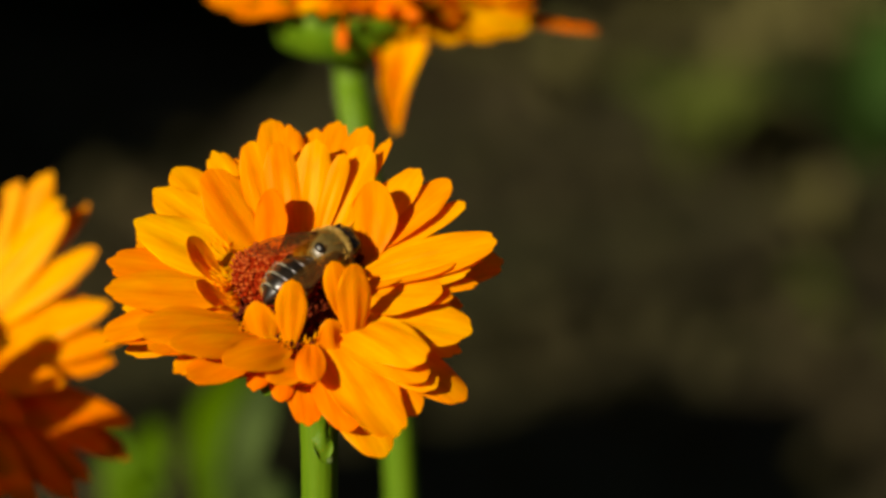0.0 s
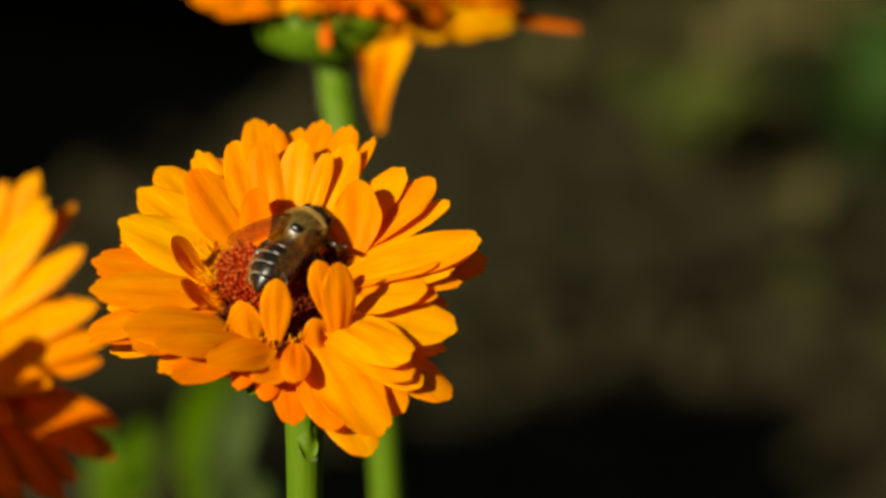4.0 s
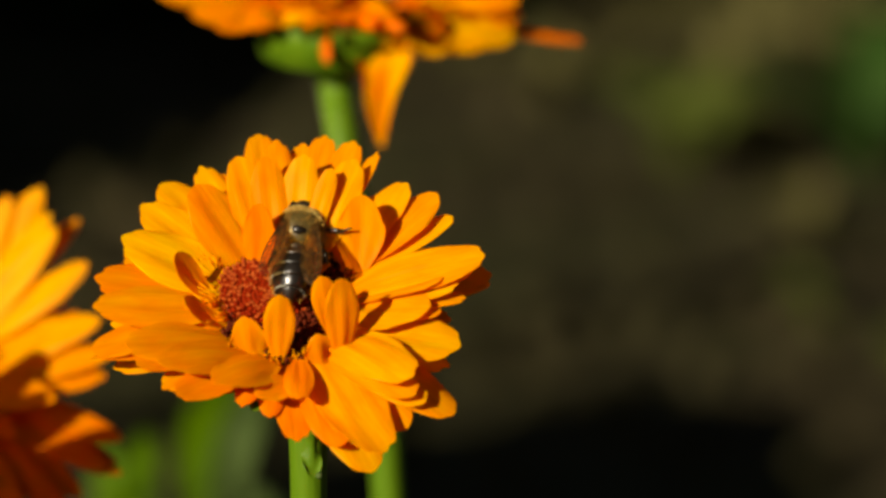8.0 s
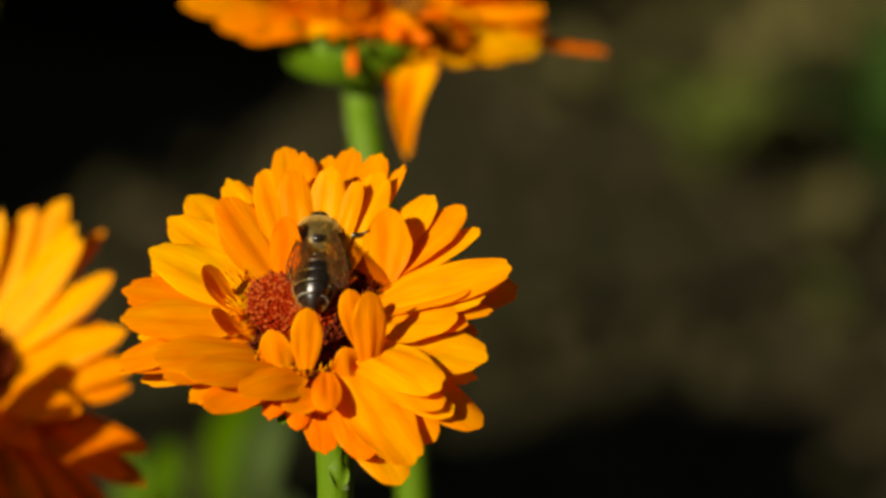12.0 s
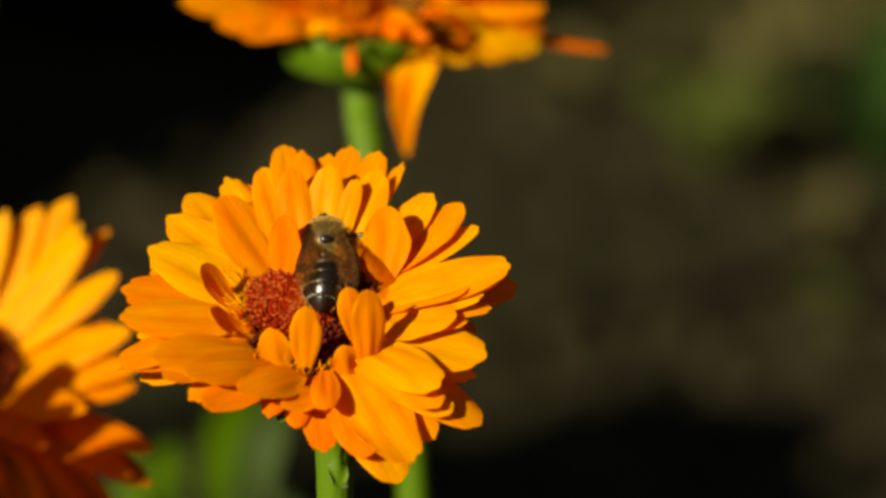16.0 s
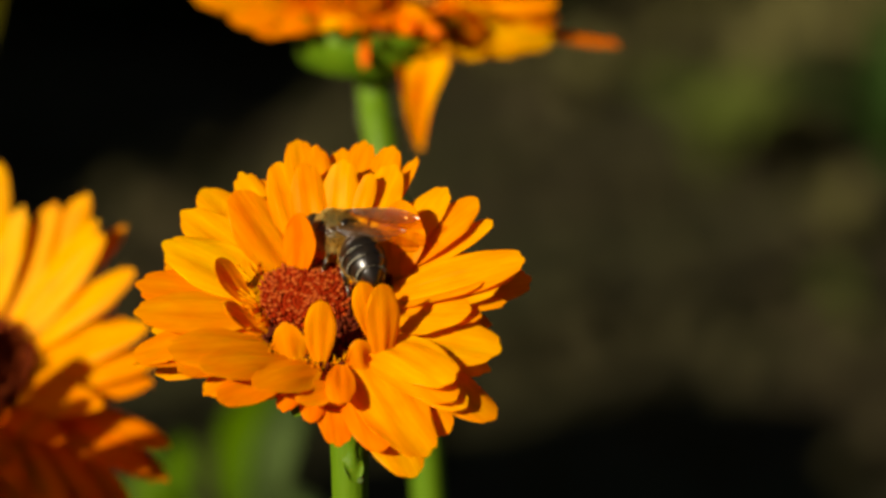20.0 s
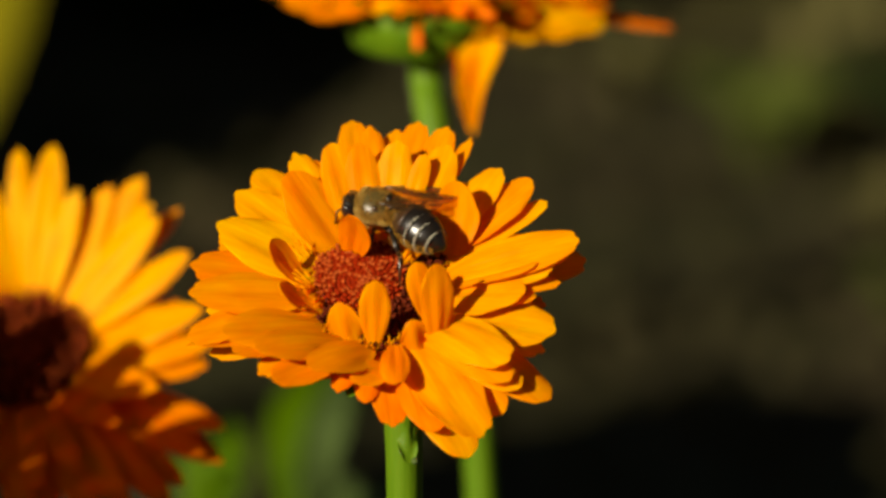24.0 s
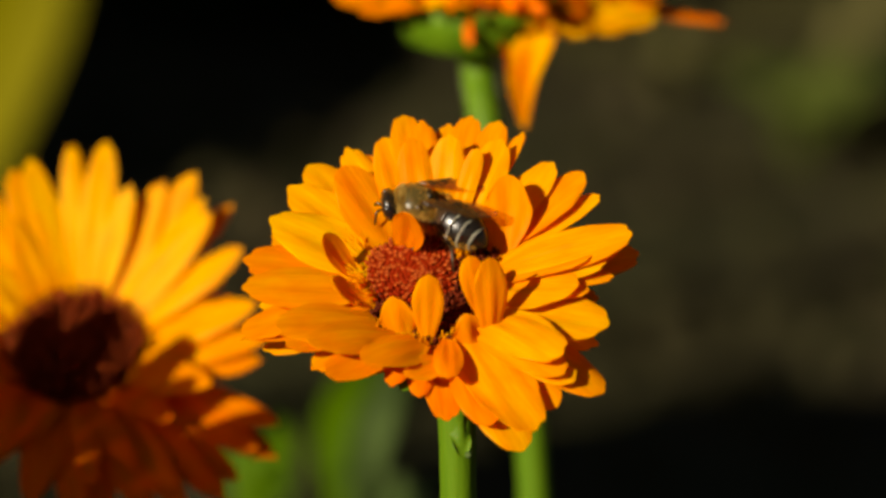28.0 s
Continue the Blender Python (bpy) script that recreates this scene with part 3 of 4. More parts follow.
# ---- the taller marigold behind, bent over ----
# golden tone 3 paints the first three petals as sunlit
TOP_SIDE = [
    (353, 9.5, 0.6, 353.3, -7, 16.8, 8.9, 34, 3), (345, 9.5, 0.6, 344.5, -14, 13.3, 9.0, 28, 3),
    (329, 9.5, 0.2, 329.5, -18, 9.8, 8.1, 20, 3), (359, 9.5, 1.0, 358.7, 0, 17.1, 5.7, 30, 0),
    (356, 9.5, 1.2, 355.9, 10, 16.8, 5.8, 34, 0), (332, 9.0, 1.5, 332.5, -8, 8.3, 5.5, 26, 2),
    (318, 9.5, 0.4, 317.6, -28, 6.7, 5.9, 0, 1),
]
TOP_REST = [
    (214, 9.5, 0.6, 213.8, -8, 10.5, 4.3, -30, 1), (207, 9.5, 1.0, 206.5, 0, 13.3, 5.0, -32, 1),
    (199, 9.5, 1.2, 199.1, 9, 17.8, 5.7, -34, 1), (225, 9.5, 1.2, 225.3, -6, 8.6, 4.5, -24, 1),
    (252, 9.0, 1.4, 252.3, -16, 4.3, 5.8, 0, 1), (266, 10.6, -0.4, 266.3, -50, 5.0, 1.6, 30, 2),
    (231, 9.0, 1.4, 230.9, -12, 5.1, 8.7, 0, 0), (278, 9.0, 1.6, 277.8, -14, 2.4, 5.3, 0, 2),
]
TOP_RAYS = TOP_SIDE + TOP_REST


def hanging_petal(plant, low, high, width, material, turn, rnd):
    """A limp petal that hangs from high down to its narrow end at low."""
    low, high = Vector(low), Vector(high)
    y = (high - low).normalized()
    x = Vector(turn)
    x = (x - y * x.dot(y)).normalized()
    m = Matrix((x, y, x.cross(y))).transposed().to_4x4()
    part("petal", petal_body((high - low).length, width, -0.06, 0.5, rnd, 0, 13, 16, 0.12, 0.9), material, plant, "limp hanging petal", Matrix.Translation(low - plant.location) @ m)


def tall_marigold():
    rnd = random.Random(31)
    plant = plant_at((0.022, 0.09, 0.0), "taller fading marigold with drooping orange petals on a green stem")
    centre = Vector((0.0063, 0.0985, 0.4678))
    head = head_of(plant, centre, 4, 3, 0.0116, rnd, 26, (30, 52), 1.12, 0.90)
    rays_of(head, TOP_RAYS, rnd, (PETAL, PETAL_DEEP_AND_DIM, PETAL_RED_AND_SHADED, PETAL_GOLD_AND_LIT), 0.08, 0.12)
    # the rest of the crown, standing up behind and above the drooping ones
    more = [(k * 11, rnd.uniform(35, 62) if 205 < k * 11 < 280 else rnd.uniform(14, 30), rnd.uniform(8, 11) if 205 < k * 11 < 280 else rnd.uniform(15, 19), rnd.uniform(4.5, 6.5)) for k in range(33) if not 280 < k * 11 < 345]
    rings_of(head, more, 0.0095, 0.001, PETAL_DEEP_AND_DIM, rnd, 0.06)
    part("petal", petal_body(0.0269, 0.0026, -0.04, 0.3, rnd, 0.02, 17, 24), PETAL_RED_AND_SHADED, head, "shrivelled curling petal", petal_pose(2, 0.0095, 0.0005, 2, -6, 15))
    # crumpled petals lying over the rim of the cup
    for k in range(9):
        az = rnd.uniform(285, 335)
        body = petal_body(rnd.uniform(0.005, 0.009), rnd.uniform(0.0022, 0.0042), rnd.uniform(0.05, 0.2), rnd.uniform(-0.5, 0.5), rnd, rnd.uniform(0.1, 0.4))
        part("petal", body, (PETAL_RED_AND_SHADED, PETAL_DEEP_AND_DIM, PETAL_GOLD_AND_LIT)[k % 3], head, "crumpled withering petal", petal_pose(az, 0.0095, rnd.uniform(0.0005, 0.002), az + rnd.uniform(-40, 40), rnd.uniform(-18, 30), rnd.uniform(-60, 60)))
    hanging_petal(plant, (0.0129, 0.0865, 0.4506), (0.0146, 0.0895, 0.4688), 0.0066, PETAL, (0.9, -0.5, 0), rnd)
    hanging_petal(plant, (0.0118, 0.0878, 0.4548), (0.0108, 0.0900, 0.4668), 0.0034, PETAL_RED_AND_SHADED, (0.9, 0.3, 0), rnd)
    disc_of(head, 0.0100, 0.004, 200, (0, 0, 0), rnd, FLORET_DARK, FLORET_TIP, lambda f, a: 0.4)
    foot = plant.location
    stem_of(plant, [Vector((0, 0, 0)), Vector((0.0165, 0.083, 0.30)) - foot, Vector((0.0142, 0.0825, 0.399)) - foot, Vector((0.0082, 0.0905, 0.445)) - foot, Vector((0.0066, 0.0965, 0.456)) - foot, Vector((0.0062, 0.0980, 0.4615)) - foot], 0.0025, rnd, 250, 0.6, -0.05)
    return plant


TALL = tall_marigold()


# ---- a leafy shoot without flowers further back ----
def leafy_shoot():
    rnd = random.Random(37)
    plant = plant_at((-0.02, 0.27, 0.0), "green marigold shoot with long upright leaves and no flower")
    foot = plant.location
    stem_of(plant, [Vector((0, 0, 0)), Vector((0.002, 0.0, 0.10)), Vector((0.0, -0.004, 0.20))], 0.0022, rnd)
    for points, width, material, face in (
        (((-0.020, 0.268, 0.14), (-0.0189, 0.266, 0.3209), (-0.0191, 0.266, 0.3393), (-0.0194, 0.272, 0.3484), (-0.0174, 0.282, 0.3539), (-0.0141, 0.296, 0.3573)), 0.0115, LEAF, (-0.1, -1, 0.4)),
        # pale leaf: a fold catching the light, painted as lighter green
        (((-0.019, 0.268, 0.15), (-0.0160, 0.264, 0.3223), (-0.0150, 0.264, 0.3406), (-0.0130, 0.266, 0.3508), (-0.0104, 0.274, 0.3560), (-0.0085, 0.286, 0.3620)), 0.0085, LEAF_PALE_AND_LIT, (0.5, -1, 0.9)),
        (((-0.020, 0.268, 0.12), (-0.0353, 0.262, 0.3224), (-0.0334, 0.262, 0.3383), (-0.0328, 0.266, 0.3443), (-0.0318, 0.276, 0.3490)), 0.0090, LEAF, (-0.2, -1, 0.4)),
        (((-0.020, 0.268, 0.12), (-0.0300, 0.270, 0.250), (-0.0380, 0.276, 0.325), (-0.0425, 0.288, 0.345)), 0.0095, LEAF, (-0.2, -1, 0.4)),
        (((-0.019, 0.262, 0.16), (-0.0094, 0.252, 0.3300), (-0.0077, 0.252, 0.3366), (-0.0043, 0.256, 0.3384), (0.0003, 0.264, 0.3372)), 0.0050, LEAF_PALE_AND_LIT, (0.1, -0.6, 1)),
    ):
        leaf_on(plant, [Vector(p) - foot for p in points], width, material, face)


leafy_shoot()


# ---- an unseen marigold added at the side so its head shades the one beside the bee's ----
def shading_marigold():
    rnd = random.Random(41)
    plant = plant_at((-0.130, -0.05, 0.0), "unseen orange marigold added to shade its neighbour")
    centre = Vector((-0.04968, 0.06195, 0.42449)) + Vector((0.0018, -0.0123, -0.0188)) + TO_SUN * 0.10
    head = head_of(plant, centre, 43, -57, 0.0075, rnd)
    rows = [(k * 360 / 22 + rnd.uniform(-4, 4), 6, rnd.uniform(20.5, 21.5) if k else 17.0, rnd.uniform(5.4, 6.2)) for k in range(22)]
    rings_of(head, rows, 0.007, 0.0, PETAL_THIN, rnd)
    disc_of(head, 0.0082, 0.003, 200, (0, 0, 0), rnd, FLORET_DARK, FLORET_TIP, lambda f, a: 0.4)
    foot = plant.location
    stem_of(plant, [Vector((0, 0, 0)), Vector((0.01, 0, 0.25)), centre + Vector((0.006, 0.006, -0.02)) - foot, centre + Vector((0.0035, 0.0035, -0.0055)) - foot], 0.0018, rnd)


shading_marigold()


# ---- bee ----
def bee_shell(name, dark, light, scale, rough, spec=0.5):
    return plain_material(name, dark, light, scale, rough, 0.25, 0.00005, spec)


BEE_DARK = bee_shell("bee_shell", (0.004, 0.003, 0.002), (0.014, 0.009, 0.005), 1200, 0.28, 0.5)
BEE_BROWN = bee_shell("bee_brown_shell", (0.018, 0.009, 0.004), (0.050, 0.024, 0.008), 1200, 0.30)
BEE_BACK = bee_shell("bee_back_shell", (0.042, 0.027, 0.006), (0.102, 0.068, 0.016), 1500, 0.36, 0.5)
BEE_FUZZ = bee_shell("bee_fuzz", (0.24, 0.120, 0.017), (0.46, 0.25, 0.048), 1500, 0.8, 0.1)
BEE_FUZZ_PALE = bee_shell("bee_pale_fuzz", (0.36, 0.23, 0.05), (0.58, 0.40, 0.12), 1500, 0.8, 0.1)
BEE_GOLD = bee_shell("bee_golden_hair", (0.30, 0.14, 0.012), (0.55, 0.28, 0.04), 1500, 0.8, 0.1)
BEE_BAND = bee_shell("bee_hair_band", (0.17, 0.155, 0.11), (0.32, 0.30, 0.23), 2500, 0.8, 0.1)
BEE_EYE = bee_shell("bee_eye", (0.006, 0.004, 0.003), (0.015, 0.01, 0.008), 2000, 0.2)


def wing_material():
    """Clear film with a gloss of its own and a net of brown veins."""
    s = Shader("bee_wing")
    vor = s.add("TexVoronoi", Scale=1100.0)
    vor.feature = "DISTANCE_TO_EDGE"
    s.link(s.coords((1, 0.55, 0.01)), vor.inputs["Vector"])
    vein = s.ramp(vor.outputs["Distance"], (0.01, (1, 1, 1)), (0.04, (0, 0, 0)))
    s.bsdf.inputs["Base Color"].default_value = (0.22, 0.11, 0.025, 1)
    s.bsdf.inputs["Roughness"].default_value = 0.28
    clear, film, veined, gloss = s.add("BsdfTransparent"), s.add("MixShader"), s.add("MixShader"), s.add("BsdfGlossy")
    clear.inputs[0].default_value = (0.98, 0.86, 0.60, 1)
    gloss.inputs["Roughness"].default_value = 0.18
    film.inputs[0].default_value = 0.06
    s.link(clear.outputs[0], film.inputs[1])
    s.link(gloss.outputs[0], film.inputs[2])
    fac = s.add("MapRange")
    fac.inputs["To Min"].default_value, fac.inputs["To Max"].default_value = 0.045, 0.26
    s.link(vein, fac.inputs["Value"])
    s.link(fac.outputs[0], veined.inputs[0])
    s.link(film.outputs[0], veined.inputs[1])
    s.link(s.bsdf.outputs[0], veined.inputs[2])
    s.link(veined.outputs[0], s.out.inputs[0])
    return s.mat


BEE_WING = wing_material()
MM = 0.00117


def fuzz(rnd, count, centre, radii, tall, low=-0.5, high=1.0, bald=0.0):
    """Short bristles all over an ellipsoid."""
    out = []
    for _ in range(count):
        d = Vector((rnd.gauss(0, 1), rnd.gauss(0, 1), rnd.gauss(0, 1))).normalized()
        if not low < d.z < high or (d.z > 0.45 and rnd.random() < bald):
            continue
        p = Vector((d.x * radii[0], d.y * radii[1], d.z * radii[2])) + Vector(centre)
        lean = (d + Vector((rnd.uniform(-.35, .35), rnd.uniform(-.6, .1), rnd.uniform(-.2, .2)))).normalized()
        out.append(tube([p, p + lean * tall * rnd.uniform(0.5, 1.1)], [0.042 * MM, 0.010 * MM], 3, False))
    return merged(out)


def make_bee():
    rnd = random.Random(77)
    bee = tagged(new("honey_bee"), "brown banded honey bee gathering on the marigold", "bee")
    thorax = part("thorax", blob(2.25 * MM, 2.2 * MM, 1.68 * MM), BEE_BACK, bee, "", pose(0, 0.25 * MM, 0))
    tagged(part("fuzz", fuzz(rnd, 4600, (0, 0, 0), (2.2 * MM, 2.15 * MM, 1.63 * MM), 0.40 * MM, -0.15, 1.0, 0.82), BEE_FUZZ, thorax), kind="stuff")
    tagged(part("fuzz", fuzz(rnd, 2600, (0, 0, 0), (2.2 * MM, 2.15 * MM, 1.63 * MM), 0.75 * MM, -1.0, -0.05), BEE_FUZZ_PALE, thorax, "pale yellow hair on the flanks"), kind="stuff")
    # the collar of hair behind the head
    collar = []
    for _ in range(700):
        t, y = rnd.uniform(-0.3, 3.44), rnd.uniform(1.2, 1.8)
        r = math.sqrt(max(0.05, 1 - (y / 2.2) ** 2))
        p = Vector((math.cos(t) * 2.22 * r, y, math.sin(t) * 1.65 * r)) * MM
        q = p + Vector((math.cos(t) * 0.3 + rnd.uniform(-0.1, 0.1), rnd.uniform(-0.1, 0.35), math.sin(t) * 0.3)) * MM
        collar.append(tube([p, q], [0.045 * MM, 0.012 * MM], 3, False))
    tagged(part("fuzz", merged(collar), BEE_FUZZ_PALE, thorax, "tan hair collar"), kind="stuff")
    part("scutellum", blob(0.68 * MM, 0.45 * MM, 0.34 * MM, 14, 8), BEE_DARK, thorax, "dark glossy plate", pose(0, -1.15 * MM, 1.47 * MM, 28))
    for side in (-1, 1):
        part("shoulder", blob(0.30 * MM, 0.42 * MM, 0.24 * MM, 12, 8), BEE_BROWN, thorax, "brown wing shoulder", pose(side * 1.72 * MM, -0.1 * MM, 0.98 * MM))
    head = part("head", blob(1.65 * MM, 0.95 * MM, 1.5 * MM), BEE_DARK, bee, "", pose(0, 2.5 * MM, -0.60 * MM, -42))
    tagged(part("fuzz", fuzz(rnd, 170, (0, 0, 0), (1.6 * MM, 0.9 * MM, 1.45 * MM), 0.35 * MM), BEE_FUZZ, head), kind="stuff")
    for side in (-1, 1):
        part("eye", blob(0.5 * MM, 0.7 * MM, 1.05 * MM, 14, 10), BEE_EYE, head, "dark compound eye", pose(side * 1.32 * MM, 0.15 * MM, 0.15 * MM, 0, 0, side * 15))
        p = [Vector((side * 0.35, 0.9, 0.3)) * MM, Vector((side * 0.7, 1.4, 0.6)) * MM, Vector((side * 1.0, 1.8, 0.2)) * MM, Vector((side * 1.2, 2.2, -0.3)) * MM]
        pts = curve(p, 5)
        part("antenna", tube(pts, [0.11 * MM] * len(pts), 6), BEE_DARK, head)
    part("tongue", tube([(0, 0.5 * MM, -1.2 * MM), (0, 0.7 * MM, -2.4 * MM)], [0.22 * MM, 0.10 * MM], 8), BEE_BROWN, head)

    # the abdomen: overlapping rings, each with a pale rim of hair
    def radius(s):
        return (0.5 + 1.72 * math.sin(min(s / 0.42, 1) * 1.5708)) * (1 - max(0, (s - 0.45) / 0.55) ** 2.3 * 0.9) * MM

    ends, long = (0.0, 0.17, 0.33, 0.49, 0.65, 0.81, 1.0), 7.0 * MM
    abdomen = None
    for k in range(6):
        a, b = ends[k], ends[k + 1]
        n = 6
        pts = [(0, -long * (a + (b - a) * j / n), -0.6 * MM * ((a + (b - a) * j / n)) ** 2) for j in range(n + 1)]
        rad = [radius(a + (b - a) * j / n) * (0.965 + 0.035 * j / n) for j in range(n + 1)]
        ring = part("abdomen" if k == 0 else "segment", tube(pts, rad, 24, True, 0.84), BEE_BROWN if k < 2 else BEE_DARK, bee if k == 0 else abdomen)
        if k == 0:
            abdomen = ring
        if 1 < k < 5:
            c = Vector(pts[-1])
            r = rad[-1]
            hair = []
            for _ in range(260 if k == 2 else 560):
                t = rnd.uniform(0, 6.2832)
                y = rnd.uniform(-0.13, 0.05) * MM
                p = c + Vector((math.cos(t) * r * 0.992, y, math.sin(t) * r * 0.84 * 0.992))
                q = p + Vector((math.cos(t) * 0.09, -0.24, math.sin(t) * 0.08)) * MM * rnd.uniform(0.4, 1.0)
                hair.append(tube([p, q], [0.05 * MM, 0.012 * MM], 3, False))
            tagged(part("hair_band", merged(hair), BEE_BAND, abdomen, "pale hair band"), kind="stuff")
    tagged(part("fuzz", fuzz(rnd, 1100, (0, -0.5 * MM, 0), (1.85 * MM, 0.9 * MM, 1.5 * MM), 0.5 * MM, -0.6, 0.75), BEE_GOLD, abdomen, "golden hair at the waist"), kind="stuff")
    # golden hair along both flanks
    flank = []
    for _ in range(420):
        side = rnd.choice((-1, 1))
        s, t = rnd.uniform(0.08, 0.90), (0 if side > 0 else math.pi) - side * abs(rnd.gauss(0.25, 0.3))
        r = radius(s)
        p = Vector((math.cos(t) * r, -long * s, math.sin(t) * r * 0.84 - 0.6 * MM * s * s))
        q = p + Vector((math.cos(t) * 0.22, -0.34, math.sin(t) * 0.15)) * MM * rnd.uniform(0.5, 1.1)
        flank.append(tube([p, q], [0.026 * MM, 0.008 * MM], 3, False))
    tagged(part("fuzz", merged(flank), BEE_GOLD, abdomen, "golden side hair"), kind="stuff")
    abdomen.matrix_basis = pose(0, -1.4 * MM, -0.1 * MM)

    # wings, half folded over the back; each pair turns at its shoulder
    wings = {}
    for side in (-1, 1):
        for long_, wide, lift, x0, y0 in ((7.8, 2.2, 6, 1.40, 0.2), (5.6, 1.9, 5, 1.50, -0.8)):
            def point(u, v):
                hw = wide / 2 * (0.20 + 0.80 * math.sin(min(v / 0.62, 1) * 1.5708)) * math.sqrt(max(0.02, 1 - max(0, (v - 0.62) / 0.38) ** 2))
                return (u * hw - side * 0.3 * wide * v * (1 - v)) * MM, -v * long_ * MM, (0.12 * math.sin(6 * u + 5 * v) * v - 0.2 * v * v) * MM
            wing = part("wing", sheet(point, 9, 16, 0.02 * MM), BEE_WING, bee, "clear brown-tinted wing")
            for u0, u1, thick in ((0.97, 0.90, 0.075), (0.72, 0.35, 0.04), (0.30, -0.10, 0.035), (-0.10, -0.55, 0.03)):
                pts = [Vector(point(side * (u0 + (u1 - u0) * j / 8), 0.03 + 0.9 * j / 8)) for j in range(9)]
                part("wing_vein", tube(pts, [thick * MM * (1 - j / 14) for j in range(9)], 5), BEE_BROWN, wing)
            wings.setdefault(side, []).append((wing, Vector((side * x0, y0, 1.42)) * MM, lift))

    # legs: thigh, shin and foot
    fore = {-1: ((1.5, 1.5, -2.0), (1.3, 1.9, -3.2), (1.2, 2.3, -3.9)), 1: ((2.5, 0.9, -0.2), (4.1, 0.8, 0.2), (5.0, 0.9, 0.9))}
    for side in (-1, 1):
        for y0, knee, ankle, toe, thick in (
            (1.1, *fore[side], 0.24),
            (0.1, (2.3, -0.2, -1.2), (3.2, -0.1, -2.6), (3.5, 0.3, -3.8), 0.27),
            (-0.9, (2.9, -1.5, -0.6), (3.4, -2.7, -3.2), (3.2, -4.0, -5.9), 0.32),
        ):
            hip = Vector((side * 1.0, y0, -1.2)) * MM
            if side < 0 and y0 < 0:
                knee, ankle, toe = (2.6, -1.98, -0.12), (4.4, -3.44, -1.29), (6.2, -4.16, -3.85)
            k, a, t = (Vector((side * q[0], q[1], q[2])) * MM - hip for q in (knee, ankle, toe))
            zero = Vector((0, 0, 0))
            w = thick * MM
            leg = part("leg", tube([zero, k * 0.5, k], [w * 0.8, w * 1.15, w * 0.8], 8), BEE_DARK, bee, "", Matrix.Translation(hip))
            if side < 0 and y0 < 0:
                hind = leg
            part("shin", tube([k, k.lerp(a, 0.6), a], [w * 0.75, w * 1.25, w * 0.9], 8, True, 0.7), BEE_DARK, leg)
            part("foot", tube([a, a.lerp(t, 0.5), t], [w * 0.7, w * 0.5, w * 0.3], 6), BEE_BROWN, leg, "brown foot")
            bristles = []
            for _ in range(70):
                p = k.lerp(a, rnd.random()) + Vector((rnd.uniform(-1, 1), rnd.uniform(-1, 1), rnd.uniform(-1, 1))) * w * 0.8
                bristles.append(tube([p, p + Vector((side * rnd.random(), rnd.uniform(-1, 1), rnd.uniform(-1, 0.3))) * 0.35 * MM], [0.03 * MM, 0.008 * MM], 3, False))
            tagged(part("bristles", merged(bristles), BEE_FUZZ, leg), kind="stuff")
    return bee, abdomen, wings, hind


BEE, ABDOMEN, WINGS, HIND_LEG = make_bee()


# ---- background of the bed ----
def shrub(foot, top, spread, count, rnd, label, turn=0.0):
    """A leafy shrub: a few bent limbs and a loose crown of separate leaves."""
    ob = tagged(new("shrub"), label, "shrub")
    ob.location = foot
    top = Vector(top) - Vector(foot)
    limbs = []
    for k in range(7):
        end = top + Vector((rnd.uniform(-1, 1) * spread[0], rnd.uniform(-1, 1) * spread[1], rnd.uniform(-0.6, 1) * spread[2]))
        pts = curve([(0, 0, 0), top * 0.5 + Vector((rnd.uniform(-.05, .05), rnd.uniform(-.05, .05), 0)), end], 8)
        limbs.append(tube(pts, [0.008 * (1 - 0.85 * i / len(pts)) for i in range(len(pts))], 7))
    part("limbs", merged(limbs), STEM, ob)
    leaves = []
    for k in range(count):
        d = Vector((rnd.gauss(0, 1), rnd.gauss(0, 1), rnd.gauss(0, 1))).normalized() * rnd.random() ** 0.4
        c = top + Matrix.Rotation(radians(turn), 3, 'Z') @ Vector((d.x * spread[0], d.y * spread[1], d.z * spread[2]))
        if k % 3 == 0:
            # the lower twigs, down to the soil
            c.z = rnd.uniform(0.04, top.z - spread[2])
            c.x, c.y = top.x + (c.x - top.x) * 0.9, top.y + (c.y - top.y) * 0.9
        a, e, long = rnd.uniform(0, 6.28), rnd.uniform(-0.7, 0.4), rnd.uniform(0.03, 0.06)
        y = Vector((math.cos(a) * math.cos(e), math.sin(a) * math.cos(e), math.sin(e)))
        x = Vector((math.sin(a), -math.cos(a), rnd.uniform(-.4, .4))).normalized()
        z = x.cross(y) * long * 0.08
        w = long * 0.25
        v = [c, c + y * long * 0.35 + x * w + z, c + y * long * 0.35, c + y * long * 0.35 - x * w + z, c + y * long * 0.75 + x * w * 0.7 + z, c + y * long * 0.75 - x * w * 0.7 + z, c + y * long - z]
        leaves.append(([tuple(q) for q in v], [(0, 1, 2), (0, 2, 3), (1, 4, 2), (2, 4, 6), (2, 6, 5), (2, 5, 3)]))
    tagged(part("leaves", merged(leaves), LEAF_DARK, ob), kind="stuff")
    return ob


def weed(foot, count, tall, material, rnd, label):
    """A low rosette of narrow leaves on the soil."""
    ob = tagged(new("weed"), label, "weed", "weeds on the soil")
    ob.location = foot
    for k in range(count):
        a, s = rnd.uniform(0, 6.28), rnd.uniform(0.6, 1.1) * tall
        d = Vector((math.cos(a), math.sin(a), 0))
        leaf_on(ob, [(0, 0, 0), d * s * 0.35 + Vector((0, 0, s * 0.5)), d * s * 0.8 + Vector((0, 0, s * 0.7))], s * 0.3, material, (d.x * -0.3, d.y * -0.3, 1))


